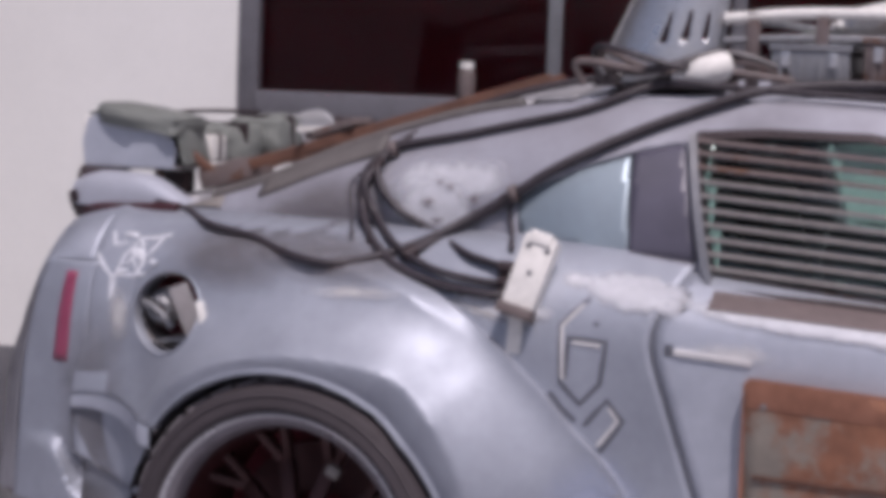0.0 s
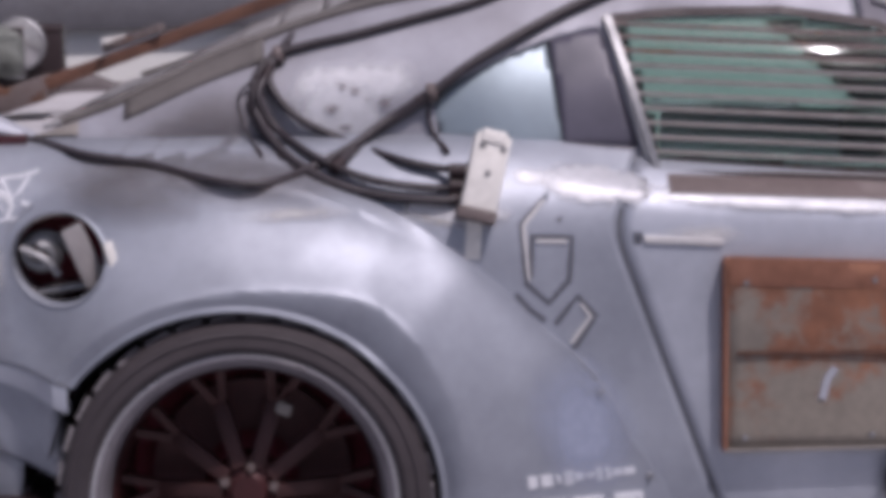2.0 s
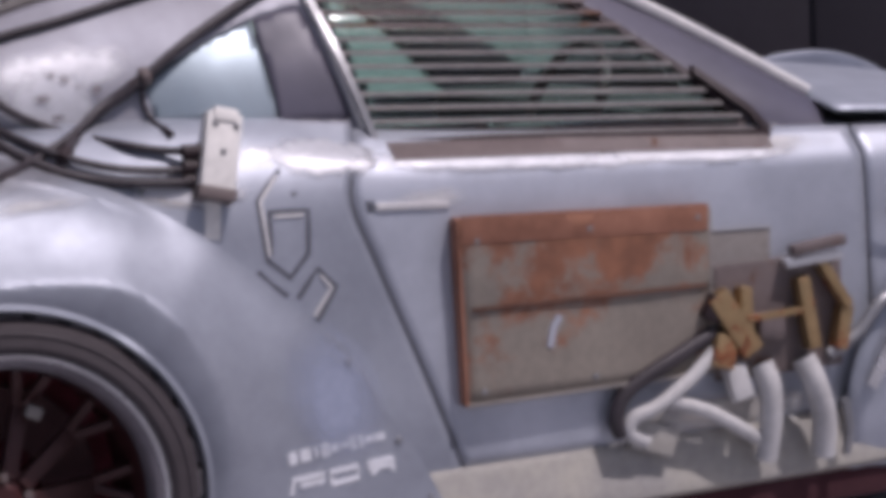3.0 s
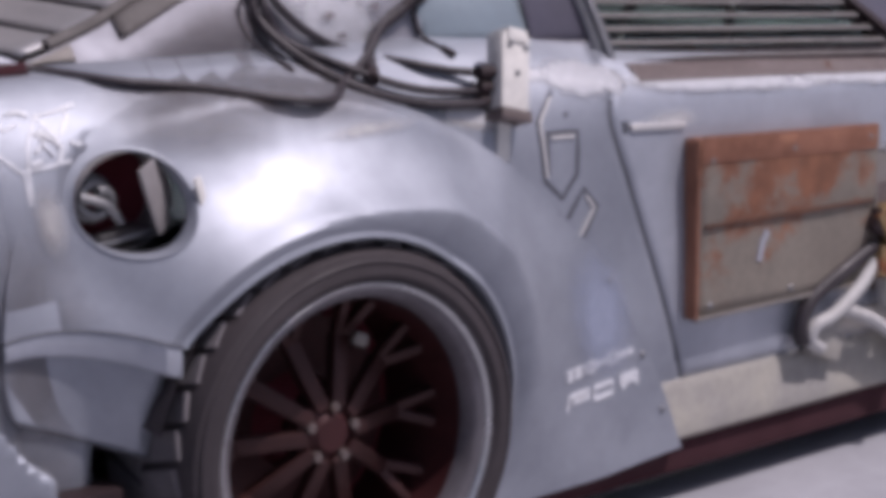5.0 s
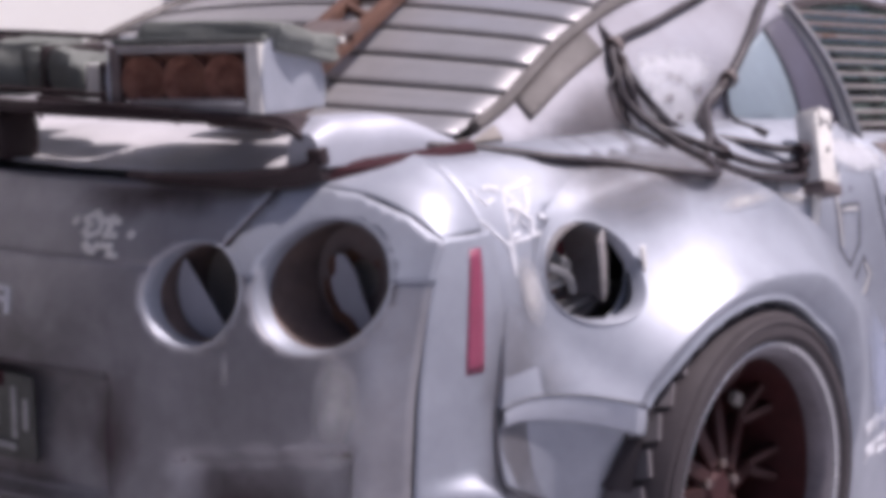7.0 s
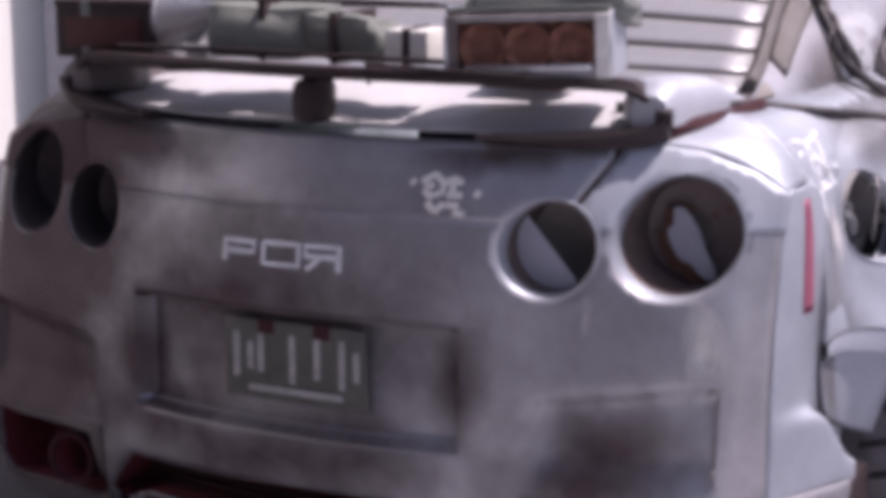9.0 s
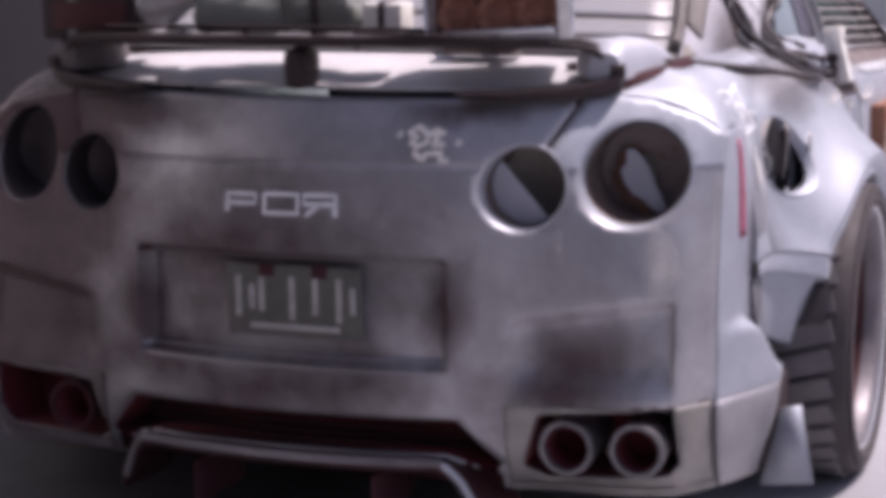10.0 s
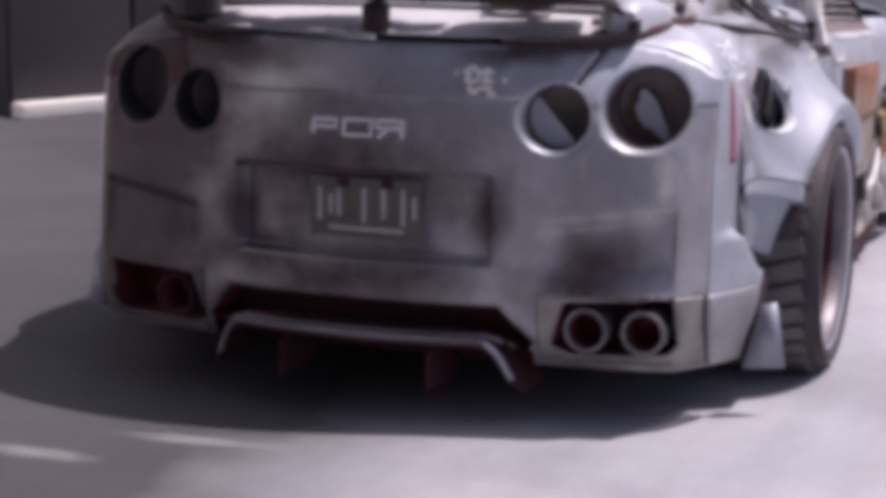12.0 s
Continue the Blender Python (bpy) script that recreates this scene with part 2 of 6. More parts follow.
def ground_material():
    """Floor colour that goes from dark on the car's left to pale along its right flank, with an uneven border."""
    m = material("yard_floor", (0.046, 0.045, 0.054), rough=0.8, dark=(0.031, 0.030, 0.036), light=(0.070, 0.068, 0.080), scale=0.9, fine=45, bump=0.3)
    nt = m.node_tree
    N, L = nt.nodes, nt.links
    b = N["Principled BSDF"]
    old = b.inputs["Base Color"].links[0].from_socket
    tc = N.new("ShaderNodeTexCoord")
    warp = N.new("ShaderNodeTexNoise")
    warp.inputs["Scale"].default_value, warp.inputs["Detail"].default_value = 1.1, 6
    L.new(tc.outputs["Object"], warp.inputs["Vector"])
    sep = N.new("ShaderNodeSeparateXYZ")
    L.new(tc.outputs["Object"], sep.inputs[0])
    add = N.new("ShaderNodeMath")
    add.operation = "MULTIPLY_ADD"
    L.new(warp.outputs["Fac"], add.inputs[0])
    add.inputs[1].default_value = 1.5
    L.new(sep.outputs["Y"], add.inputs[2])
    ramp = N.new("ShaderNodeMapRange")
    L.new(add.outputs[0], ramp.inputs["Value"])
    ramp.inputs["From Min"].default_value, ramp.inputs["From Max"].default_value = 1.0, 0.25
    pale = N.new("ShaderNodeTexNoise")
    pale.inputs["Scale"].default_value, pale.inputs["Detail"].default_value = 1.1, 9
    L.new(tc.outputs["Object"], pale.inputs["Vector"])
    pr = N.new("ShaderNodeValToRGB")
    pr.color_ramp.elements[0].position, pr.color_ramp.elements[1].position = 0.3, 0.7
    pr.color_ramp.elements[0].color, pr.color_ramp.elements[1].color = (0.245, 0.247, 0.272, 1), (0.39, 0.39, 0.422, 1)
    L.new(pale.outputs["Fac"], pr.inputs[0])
    # finer mottling and long faint wheel streaks over the paler part
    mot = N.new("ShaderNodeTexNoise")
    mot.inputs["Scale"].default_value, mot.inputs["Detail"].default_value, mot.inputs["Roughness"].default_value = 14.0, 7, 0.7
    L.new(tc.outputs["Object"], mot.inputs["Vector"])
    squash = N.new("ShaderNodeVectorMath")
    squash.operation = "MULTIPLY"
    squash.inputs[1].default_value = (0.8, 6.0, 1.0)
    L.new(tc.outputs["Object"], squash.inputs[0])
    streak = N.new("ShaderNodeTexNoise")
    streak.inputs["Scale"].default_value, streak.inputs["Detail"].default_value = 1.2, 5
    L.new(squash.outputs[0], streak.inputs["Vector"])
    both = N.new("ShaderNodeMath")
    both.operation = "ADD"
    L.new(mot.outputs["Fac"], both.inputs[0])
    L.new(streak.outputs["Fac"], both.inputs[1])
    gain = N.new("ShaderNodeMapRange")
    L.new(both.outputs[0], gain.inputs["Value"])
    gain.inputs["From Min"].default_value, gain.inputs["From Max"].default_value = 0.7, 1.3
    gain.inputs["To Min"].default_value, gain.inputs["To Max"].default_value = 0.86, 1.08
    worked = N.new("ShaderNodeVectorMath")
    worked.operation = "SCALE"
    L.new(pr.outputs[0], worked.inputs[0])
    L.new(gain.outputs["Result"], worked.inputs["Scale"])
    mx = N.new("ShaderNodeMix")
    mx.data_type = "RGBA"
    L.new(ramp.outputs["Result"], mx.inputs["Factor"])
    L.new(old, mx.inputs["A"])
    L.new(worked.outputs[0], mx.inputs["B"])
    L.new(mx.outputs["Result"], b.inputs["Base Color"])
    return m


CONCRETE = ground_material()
PLASTER = material("white_wall_paint", (0.80, 0.79, 0.76), rough=0.7, scale=1.3, fine=50, amount=0.06, grain=0.1, bump=0.015)
# Red walls stand in for the maroon tone of the dark panes.
ROOM = material("dark_red_room", (0.26, 0.026, 0.045), rough=0.8, scale=1.5, amount=0.4)
# Dark copy for the left side's panels: its shade put into the colour.
LEFTSHADE = material("soot_stained_paint", (0.11, 0.09, 0.092), rough=0.6, metal=0.2, dark=(0.05, 0.038, 0.038), light=(0.19, 0.175, 0.18), scale=5)
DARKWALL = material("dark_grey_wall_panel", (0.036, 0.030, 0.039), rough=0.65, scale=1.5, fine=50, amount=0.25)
FRAME = material("grey_window_frame", (0.17, 0.165, 0.18), rough=0.5, metal=0.3, scale=6)
SEATS = material("black_seat_cloth", (0.03, 0.03, 0.032), rough=0.85, scale=12, fine=180)
PUTTY = material("cream_body_filler", (0.66, 0.61, 0.54), rough=0.7, dark=(0.5, 0.47, 0.44), light=(0.76, 0.72, 0.65), scale=9)
SILL = material("dusty_beige_skirt", (0.36, 0.34, 0.305), rough=0.6, dark=(0.24, 0.235, 0.24), light=(0.46, 0.43, 0.36), scale=7)
GLASS = glass("greenish_car_glass", (0.55, 0.72, 0.68))
SMOKED = glass("smoked_window_glass", (0.62, 0.30, 0.35), 0.02)
SMOKED.node_tree.nodes["Principled BSDF"].inputs["IOR"].default_value = 1.25


def worn(name, base, threshold=0.5, noise_scale=11.0, strength=0.75, mottle=1.3, fade=1.0):
    """Surface marks: base shows where the mesh's own coverage value and a noise say so; elsewhere the paint below shows
    through.
    """
    m = base.copy()
    m.name = name
    nt = m.node_tree
    N, L = nt.nodes, nt.links
    b, out = N["Principled BSDF"], N["Material Output"]
    at = N.new("ShaderNodeAttribute")
    at.attribute_name = "wear"
    tc = N.new("ShaderNodeTexCoord")
    nz = N.new("ShaderNodeTexNoise")
    nz.inputs["Scale"].default_value, nz.inputs["Detail"].default_value, nz.inputs["Roughness"].default_value = noise_scale, 7, 0.66
    L.new(tc.outputs["Object"], nz.inputs["Vector"])
    ad = N.new("ShaderNodeMath")
    ad.operation = "MULTIPLY_ADD"
    L.new(nz.outputs["Fac"], ad.inputs[0])
    ad.inputs[1].default_value = mottle
    L.new(at.outputs["Fac"], ad.inputs[2])
    mr = N.new("ShaderNodeMapRange")
    L.new(ad.outputs[0], mr.inputs["Value"])
    mr.inputs["From Min"].default_value, mr.inputs["From Max"].default_value = threshold + 0.75 - 0.5 * fade, threshold + 0.75 + 0.5 * fade
    mr.inputs["To Max"].default_value = strength
    tr = N.new("ShaderNodeBsdfTransparent")
    mx = N.new("ShaderNodeMixShader")
    L.new(mr.outputs["Result"], mx.inputs[0])
    L.new(tr.outputs[0], mx.inputs[1])
    L.new(b.outputs[0], mx.inputs[2])
    L.new(mx.outputs[0], out.inputs["Surface"])
    return m


SCUFF = worn("scuffed_to_pale_metal", BARE)
PITTED = worn("pitted_pale_primer", PRIMER, 0.05, 14.0, 0.8, 1.2, 0.5)
# White for the door shoulder: scraped paint with the sun's glint painted in.
SCRAPEGLINT = worn("scraped_to_white_primer", PRIMER, 0.25, 16.0, 0.9, 1.5, 0.4)
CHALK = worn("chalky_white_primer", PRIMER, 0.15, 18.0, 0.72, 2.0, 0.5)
# The flare's sheen, painted on as a soft bluish patch.
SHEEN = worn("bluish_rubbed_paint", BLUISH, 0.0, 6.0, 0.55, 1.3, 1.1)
SMEAR = worn("pale_floor_smear", BARE, 0.5, 5.0, 0.35)
FILLER = worn("smeared_filler", PUTTY, 0.25, 13.0, 0.85)
# Brown film: soot and dirt, also used to paint shade on the tail.
DARKFILM = worn("sooty_grime", material("grime", (0.082, 0.043, 0.047), rough=0.8, scale=9), 0.62, 8.0, 0.64, 2.0)
# Stains, and a general dimming of the rear flank in place of shade.
STAINSHADE = worn("brown_dirt_film", material("dirt", (0.10, 0.08, 0.075), rough=0.85, scale=6), 0.15, 7.0, 0.40, 1.4)

# ---- building helpers ----
def part(name, bm, mat, parent=None, label="", smooth=True, thick=0.0, mods=()):
    """Links a bmesh as one mesh object, under a thing or a part where given."""
    bmesh.ops.recalc_face_normals(bm, faces=bm.faces)
    me = bpy.data.meshes.new(name)
    bm.to_mesh(me)
    bm.free()
    me.materials.append(mat)
    if smooth:
        me.polygons.foreach_set("use_smooth", [True] * len(me.polygons))
        me.set_sharp_from_angle(angle=radians(38))
    ob = new(name, me)
    if thick:
        s = ob.modifiers.new("thickness", "SOLIDIFY")
        s.thickness, s.offset = thick, 0
    if parent:
        ob.parent = parent
    if label:
        tagged(ob, label)
    return ob


def thing(name, label, category, group="", at=None, kind=""):
    ob = new(name)
    ob.empty_display_size = 0.1
    if at is not None:
        ob.matrix_basis = at
    return tagged(ob, label, category, group, kind)


def add_box(bm, c, size, m=None, bevel=0.004):
    """A bevelled box centred at c."""
    t = bmesh.new()
    bmesh.ops.create_cube(t, size=1)
    bmesh.ops.scale(t, vec=size, verts=t.verts)
    if bevel:
        bmesh.ops.bevel(t, geom=t.edges[:], offset=min(bevel, 0.45 * min(size)), segments=2, affect="EDGES", profile=0.6)
    bmesh.ops.transform(t, matrix=Matrix.Translation(c) @ (m or Matrix()), verts=t.verts)
    merge(bm, t)
    return bm


def merge(bm, t):
    me = bpy.data.meshes.new("tmp")
    t.to_mesh(me)
    t.free()
    bm.from_mesh(me)
    bpy.data.meshes.remove(me)


def box(c, size, m=None, bevel=0.004):
    return add_box(bmesh.new(), c, size, m, bevel)


def beam(a, b, w, h, bevel=0.003, up=(0, 0, 1)):
    """A bar of section w by h from a to b."""
    a, b = Vector(a), Vector(b)
    d = (b - a).normalized()
    u = Vector(up)
    s = d.cross(u).normalized() if abs(d.dot(u)) < 0.98 else Vector((1, 0, 0))
    u = s.cross(d)
    m = Matrix((d, s, u)).transposed().to_4x4()
    return box((a + b) / 2, ((b - a).length, w, h), m, bevel)


def catmull(pts, n=8):
    P = [Vector(p) for p in pts]
    P = [P[0] * 2 - P[1]] + P + [P[-1] * 2 - P[-2]]
    out = []
    for i in range(1, len(P) - 2):
        for k in range(n):
            t = k / n
            out.append(0.5 * (2 * P[i] + (P[i + 1] - P[i - 1]) * t + (2 * P[i - 1] - 5 * P[i] + 4 * P[i + 1] - P[i + 2]) * t * t
                              + (3 * P[i] - P[i - 1] - 3 * P[i + 1] + P[i + 2]) * t ** 3))
    out.append(P[-2])
    return out


def tube(pts, r, seg=10, n=8, smooth=True, ribs=0.0):
    """A round hose or rod along pts; ribs: how deep its rings are."""
    bm = bmesh.new()
    C = catmull(pts, n) if smooth else [Vector(p) for p in pts]
    prev, rings = None, []
    nrm = Vector((0.13, 0.21, 1))
    for i, c in enumerate(C):
        d = (C[min(i + 1, len(C) - 1)] - C[max(i - 1, 0)]).normalized()
        s = d.cross(nrm).normalized()
        nrm = s.cross(d)
        rr = r * (1 + (ribs if i % 2 else 0))
        ring = [bm.verts.new(c + (s * math.cos(a) + nrm * math.sin(a)) * rr) for a in (2 * math.pi * k / seg for k in range(seg))]
        rings.append(ring)
    for a, b in zip(rings, rings[1:]):
        for k in range(seg):
            bm.faces.new((a[k], a[(k + 1) % seg], b[(k + 1) % seg], b[k]))
    bm.faces.new(rings[0])
    bm.faces.new(rings[-1])
    return bm


def lathe(profile, seg=48, m=None, closed=False):
    """Turns (radius, height) points round the local z axis."""
    bm = bmesh.new()
    rings = []
    for r, h in profile:
        rings.append([bm.verts.new((r * math.cos(2 * math.pi * k / seg), r * math.sin(2 * math.pi * k / seg), h)) for k in range(seg)])
    if closed:
        rings.append(rings[0])
    for a, b in zip(rings, rings[1:]):
        for k in range(seg):
            bm.faces.new((a[k], a[(k + 1) % seg], b[(k + 1) % seg], b[k]))
    bmesh.ops.remove_doubles(bm, verts=bm.verts, dist=1e-5)
    if m is not None:
        bmesh.ops.transform(bm, matrix=m, verts=bm.verts)
    return bm


def sm(a, b, x):
    t = max(0.0, min(1.0, (x - a) / (b - a)))
    return t * t * (3 - 2 * t)


def curve1(table):
    """A smooth curve through (x, value) pairs."""
    xs = [p[0] for p in table]
    ys = [p[1] for p in table]
    ms = [0.0] * len(xs)
    for i in range(len(xs)):
        a, b = max(0, i - 1), min(len(xs) - 1, i + 1)
        ms[i] = (ys[b] - ys[a]) / (xs[b] - xs[a])

    def f(x):
        x = max(xs[0], min(xs[-1], x))
        i = 0
        while i < len(xs) - 2 and x > xs[i + 1]:
            i += 1
        h = xs[i + 1] - xs[i]
        t = (x - xs[i]) / h
        return ((2 * t ** 3 - 3 * t * t + 1) * ys[i] + (t ** 3 - 2 * t * t + t) * h * ms[i]
                + (3 * t * t - 2 * t ** 3) * ys[i + 1] + (t ** 3 - t * t) * h * ms[i + 1])
    return f


def circle2(a, b, r, n=40, sa=1.0, sb=1.0):
    return [(a + r * sa * math.cos(2 * math.pi * k / n), b + r * sb * math.sin(2 * math.pi * k / n)) for k in range(n)]


def inside(poly, a, b):
    r = False
    for (x0, y0), (x1, y1) in zip(poly, poly[1:] + poly[:1]):
        if (y0 > b) != (y1 > b) and a < (x1 - x0) * (b - y0) / (y1 - y0) + x0:
            r = not r
    return r


def nearest(poly, a, b):
    best = None
    for (x0, y0), (x1, y1) in zip(poly, poly[1:] + poly[:1]):
        dx, dy = x1 - x0, y1 - y0
        t = max(0, min(1, ((a - x0) * dx + (b - y0) * dy) / (dx * dx + dy * dy + 1e-12)))
        p = (x0 + t * dx, y0 + t * dy)
        d = (p[0] - a) ** 2 + (p[1] - b) ** 2
        if best is None or d < best[0]:
            best = (d, p)
    return best[1]


def sheet(f, A, cuts=(), keep=None):
    """A curved panel: f maps (a, b) to a place, A is a grid of (a, b); cuts are openings, keep an outline, as polygons in (a, b)."""
    bm = bmesh.new()
    ni, nj = len(A), len(A[0])
    polys = [(p, True) for p in cuts] + ([(keep, False)] if keep else [])
    boxes = [(min(q[0] for q in p), max(q[0] for q in p), min(q[1] for q in p), max(q[1] for q in p)) for p, _ in polys]

    def out(a, b):
        for (p, cut), (x0, x1, y0, y1) in zip(polys, boxes):
            hit = x0 <= a <= x1 and y0 <= b <= y1 and inside(p, a, b)
            if hit == cut:
                return (p, cut)
        return None
    dead, moved = set(), {}
    for i in range(ni - 1):
        for j in range(nj - 1):
            q = (A[i][j], A[i + 1][j], A[i + 1][j + 1], A[i][j + 1])
            o = out(sum(p[0] for p in q) / 4, sum(p[1] for p in q) / 4) if polys else None
            if o:
                dead.add((i, j))
                for v in ((i, j), (i + 1, j), (i + 1, j + 1), (i, j + 1)):
                    moved.setdefault(v, o[0])
    V = {}
    for i in range(ni - 1):
        for j in range(nj - 1):
            if (i, j) in dead:
                continue
            vs = []
            for v in ((i, j), (i + 1, j), (i + 1, j + 1), (i, j + 1)):
                if v not in V:
                    a, b = A[v[0]][v[1]]
                    if v in moved:
                        a, b = nearest(moved[v], a, b)
                    V[v] = bm.verts.new(f(a, b))
                vs.append(V[v])
            bm.faces.new(vs)
    return bm


def grid(a0, a1, b0, b1, na, nb):
    """A grid of (a, b); the b limits may follow a."""
    g = []
    for i in range(na + 1):
        a = a0 + (a1 - a0) * i / na
        lo = b0(a) if callable(b0) else b0
        hi = b1(a) if callable(b1) else b1
        g.append([(a, lo + (hi - lo) * j / nb) for j in range(nb + 1)])
    return g


def wall_of(f, poly, depth, taper=1.0, floor_=True):
    """The inner wall of an opening: poly in (a, b) on f, going in by the vector depth."""
    bm = bmesh.new()
    d = Vector(depth)
    p0 = [Vector(f(a, b)) for a, b in poly]
    c = sum(p0, Vector()) / len(p0)
    v0 = [bm.verts.new(p) for p in p0]
    v1 = [bm.verts.new(c + (p - c) * taper + d) for p in p0]
    n = len(poly)
    for k in range(n):
        bm.faces.new((v0[k], v0[(k + 1) % n], v1[(k + 1) % n], v1[k]))
    if floor_:
        bm.faces.new(v1)
    return bm


def strip(f, pts, w, lift, normal=None):
    """A raised flat band of width w along pts in (a, b), lying on f, lifted along the axis vector lift."""
    bm = bmesh.new()
    l = Vector(lift)
    P = []
    for (a0, b0), (a1, b1) in zip(pts, pts[1:]):
        k = max(1, int(math.hypot(a1 - a0, b1 - b0) / 0.03))
        P += [(a0 + (a1 - a0) * i / k, b0 + (b1 - b0) * i / k) for i in range(k)]
    P.append(pts[-1])
    rows = []
    for i, (a, b) in enumerate(P):
        a0, b0 = P[max(0, i - 1)]
        a1, b1 = P[min(len(P) - 1, i + 1)]
        d = math.hypot(a1 - a0, b1 - b0) or 1
        na, nb = -(b1 - b0) / d * w / 2, (a1 - a0) / d * w / 2
        p, q = Vector(f(a + na, b + nb)), Vector(f(a - na, b - nb))
        rows.append([bm.verts.new(v) for v in (p - l, p + l, q + l, q - l)])
    for r, s in zip(rows, rows[1:]):
        for k in range(4):
            bm.faces.new((r[k], r[(k + 1) % 4], s[(k + 1) % 4], s[k]))
    bm.faces.new(rows[0])
    bm.faces.new(rows[-1])
    return bm


def mirrored(ob, name=None):
    """The same part on the car's other flank."""
    me = ob.data.copy()
    me.transform(Matrix.Diagonal((1, -1, 1, 1)))
    me.flip_normals()
    o = new(name or ob.name.split(".")[0], me)
    o.parent = ob.parent
    for k in ob.keys():
        if k in ("label", "category", "group", "kind"):
            o[k] = ob[k]
    for md in ob.modifiers:
        if md.type == "SOLIDIFY":
            s = o.modifiers.new("thickness", "SOLIDIFY")
            s.thickness, s.offset = md.thickness, md.offset
    return o

# ---- the yard ----
def yard():
    bm = bmesh.new()
    bmesh.ops.create_grid(bm, x_segments=60, y_segments=60, size=150)
    for v in bm.verts:
        d = math.hypot(v.co.x, v.co.y)
        v.co.z = 0.0 if d < 12 else 0.02 * noise.noise(v.co * 0.2)
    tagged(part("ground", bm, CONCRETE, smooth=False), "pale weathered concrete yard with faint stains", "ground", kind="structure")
    # house wall along the car's left flank
    W0, W1 = Vector((-7.0, 1.75, 0)), Vector((4.15, 4.74, 0))
    along = (W1 - W0).normalized()
    nrm = Vector((along.y, -along.x, 0))
    rot = Matrix((along, -nrm, Vector((0, 0, 1)))).transposed().to_4x4()

    def wall_piece(s0, s1, z0, z1):
        return box(W0 + along * (s0 + s1) / 2 - nrm * 0.1 + Vector((0, 0, (z0 + z1) / 2)), (s1 - s0, 0.2, z1 - z0), rot, 0)
    L = (W1 - W0).length
    S0, S1, Z0, Z1 = 4.95, 7.9, 1.03, 2.35
    t = wall_piece(3.1, S0, 0, 3.4)
    for a in ((S1, L, 0, 3.4), (S0, S1, 0, Z0), (S0, S1, Z1, 3.4)):
        merge(t, wall_piece(*a))
    tagged(part("wall_left", t, PLASTER, smooth=False), "white painted outside wall with a wide window", "wall", kind="structure")
    # Unseen upper wall, added to keep sky light off the car's left.
    up = wall_piece(3.1, L, 3.4, 7.5)
    tagged(part("wall_upper", up, DARKWALL, smooth=False), "dark clad upper storey above the white wall", "wall", kind="structure")
    win = thing("window_1", "wide window with a grey metal frame and dark panes", "window", kind="structure")

    def bar(s0, s1, z0, z1, d=0.09, off=0.03):
        return box(W0 + along * (s0 + s1) / 2 + nrm * off + Vector((0, 0, (z0 + z1) / 2)) - nrm * 0.06, (s1 - s0, d, z1 - z0), rot, 0.006)
    part("window_frame", bar(S0, S0 + 0.09, Z0, Z1), FRAME, win)
    part("window_frame", bar(S1 - 0.09, S1, Z0, Z1), FRAME, win)
    part("window_frame", bar(S0 + 0.09, S1 - 0.09, Z1 - 0.09, Z1), FRAME, win)
    part("window_sill", bar(S0 + 0.09, S1 - 0.09, Z0, Z0 + 0.14, 0.13, 0.05), FRAME, win)
    part("mullion", bar(S0 + 1.33, S0 + 1.39, Z0 + 0.14, Z1 - 0.09), STEEL, win)
    part("mullion", bar(S0 + 2.1, S0 + 2.16, Z0 + 0.14, Z1 - 0.09), FRAME, win)
    for a, b in ((S0 + 0.09, S0 + 1.33), (S0 + 1.39, S0 + 2.1), (S0 + 2.16, S1 - 0.09)):
        pane = part("pane", bar(a, b, Z0 + 0.14, Z1 - 0.09, 0.012, -0.02), SMOKED, win)
        pane.visible_shadow = False
    # room behind the window
    room = box(W0 + along * (S0 + S1) / 2 - nrm * 1.4 + Vector((0, 0, 1.6)), (3.6, 2.4, 2.8), rot, 0)
    for f in [f for f in room.faces if f.normal.dot(nrm) > 0.9]:
        room.faces.remove(f)
    bt = W0 + along * (S0 + 0.995) + nrm * 0.04 + Vector((0, 0, Z0 + 0.14))
    b = thing("bottle", "pale bottle standing on the window sill", "bottle")
    part("body", lathe([(0, 0), (0.036, 0.0), (0.038, 0.01), (0.038, 0.10), (0.030, 0.12), (0.026, 0.125), (0, 0.125)], 24, Matrix.Translation(bt)), BROWN, b)
    part("cap", lathe([(0, 0.155), (0.030, 0.155), (0.031, 0.125), (0, 0.125)], 24, Matrix.Translation(bt)), WHITE, b)
    tagged(part("wall_back_room", room, ROOM, smooth=False), "dim bare room behind the window", "room", kind="structure")
    # darker shed wall beyond the car's front
    D0, D1 = Vector((4.05, 4.25, 0)), Vector((9.2, 1.6, 0))
    al = (D1 - D0).normalized()
    r2 = Matrix((al, Vector((-al.y, al.x, 0)), Vector((0, 0, 1)))).transposed().to_4x4()
    dn = Vector((-al.y, al.x, 0))
    LL = (D1 - D0).length
    t = box((D0 + D1) / 2 + dn * 0.1 + Vector((0, 0, 1.7)), (LL, 0.2, 3.4), r2, 0)
    sw = tagged(part("wall_front", t, DARKWALL, smooth=False), "dark grey panelled shed wall", "wall", kind="structure")
    for k in range(7):
        c = D0 + al * (LL * (k + 0.5) / 7) - dn * 0.012
        part("panel", box(c + Vector((0, 0, 1.72)), (LL / 7 - 0.03, 0.024, 3.3), r2, 0.006), DARKWALL, sw)
    kerb = box((D0 + D1) / 2 - dn * 0.10 + Vector((0, 0, 0.045)), (LL, 0.14, 0.09), r2, 0.012)
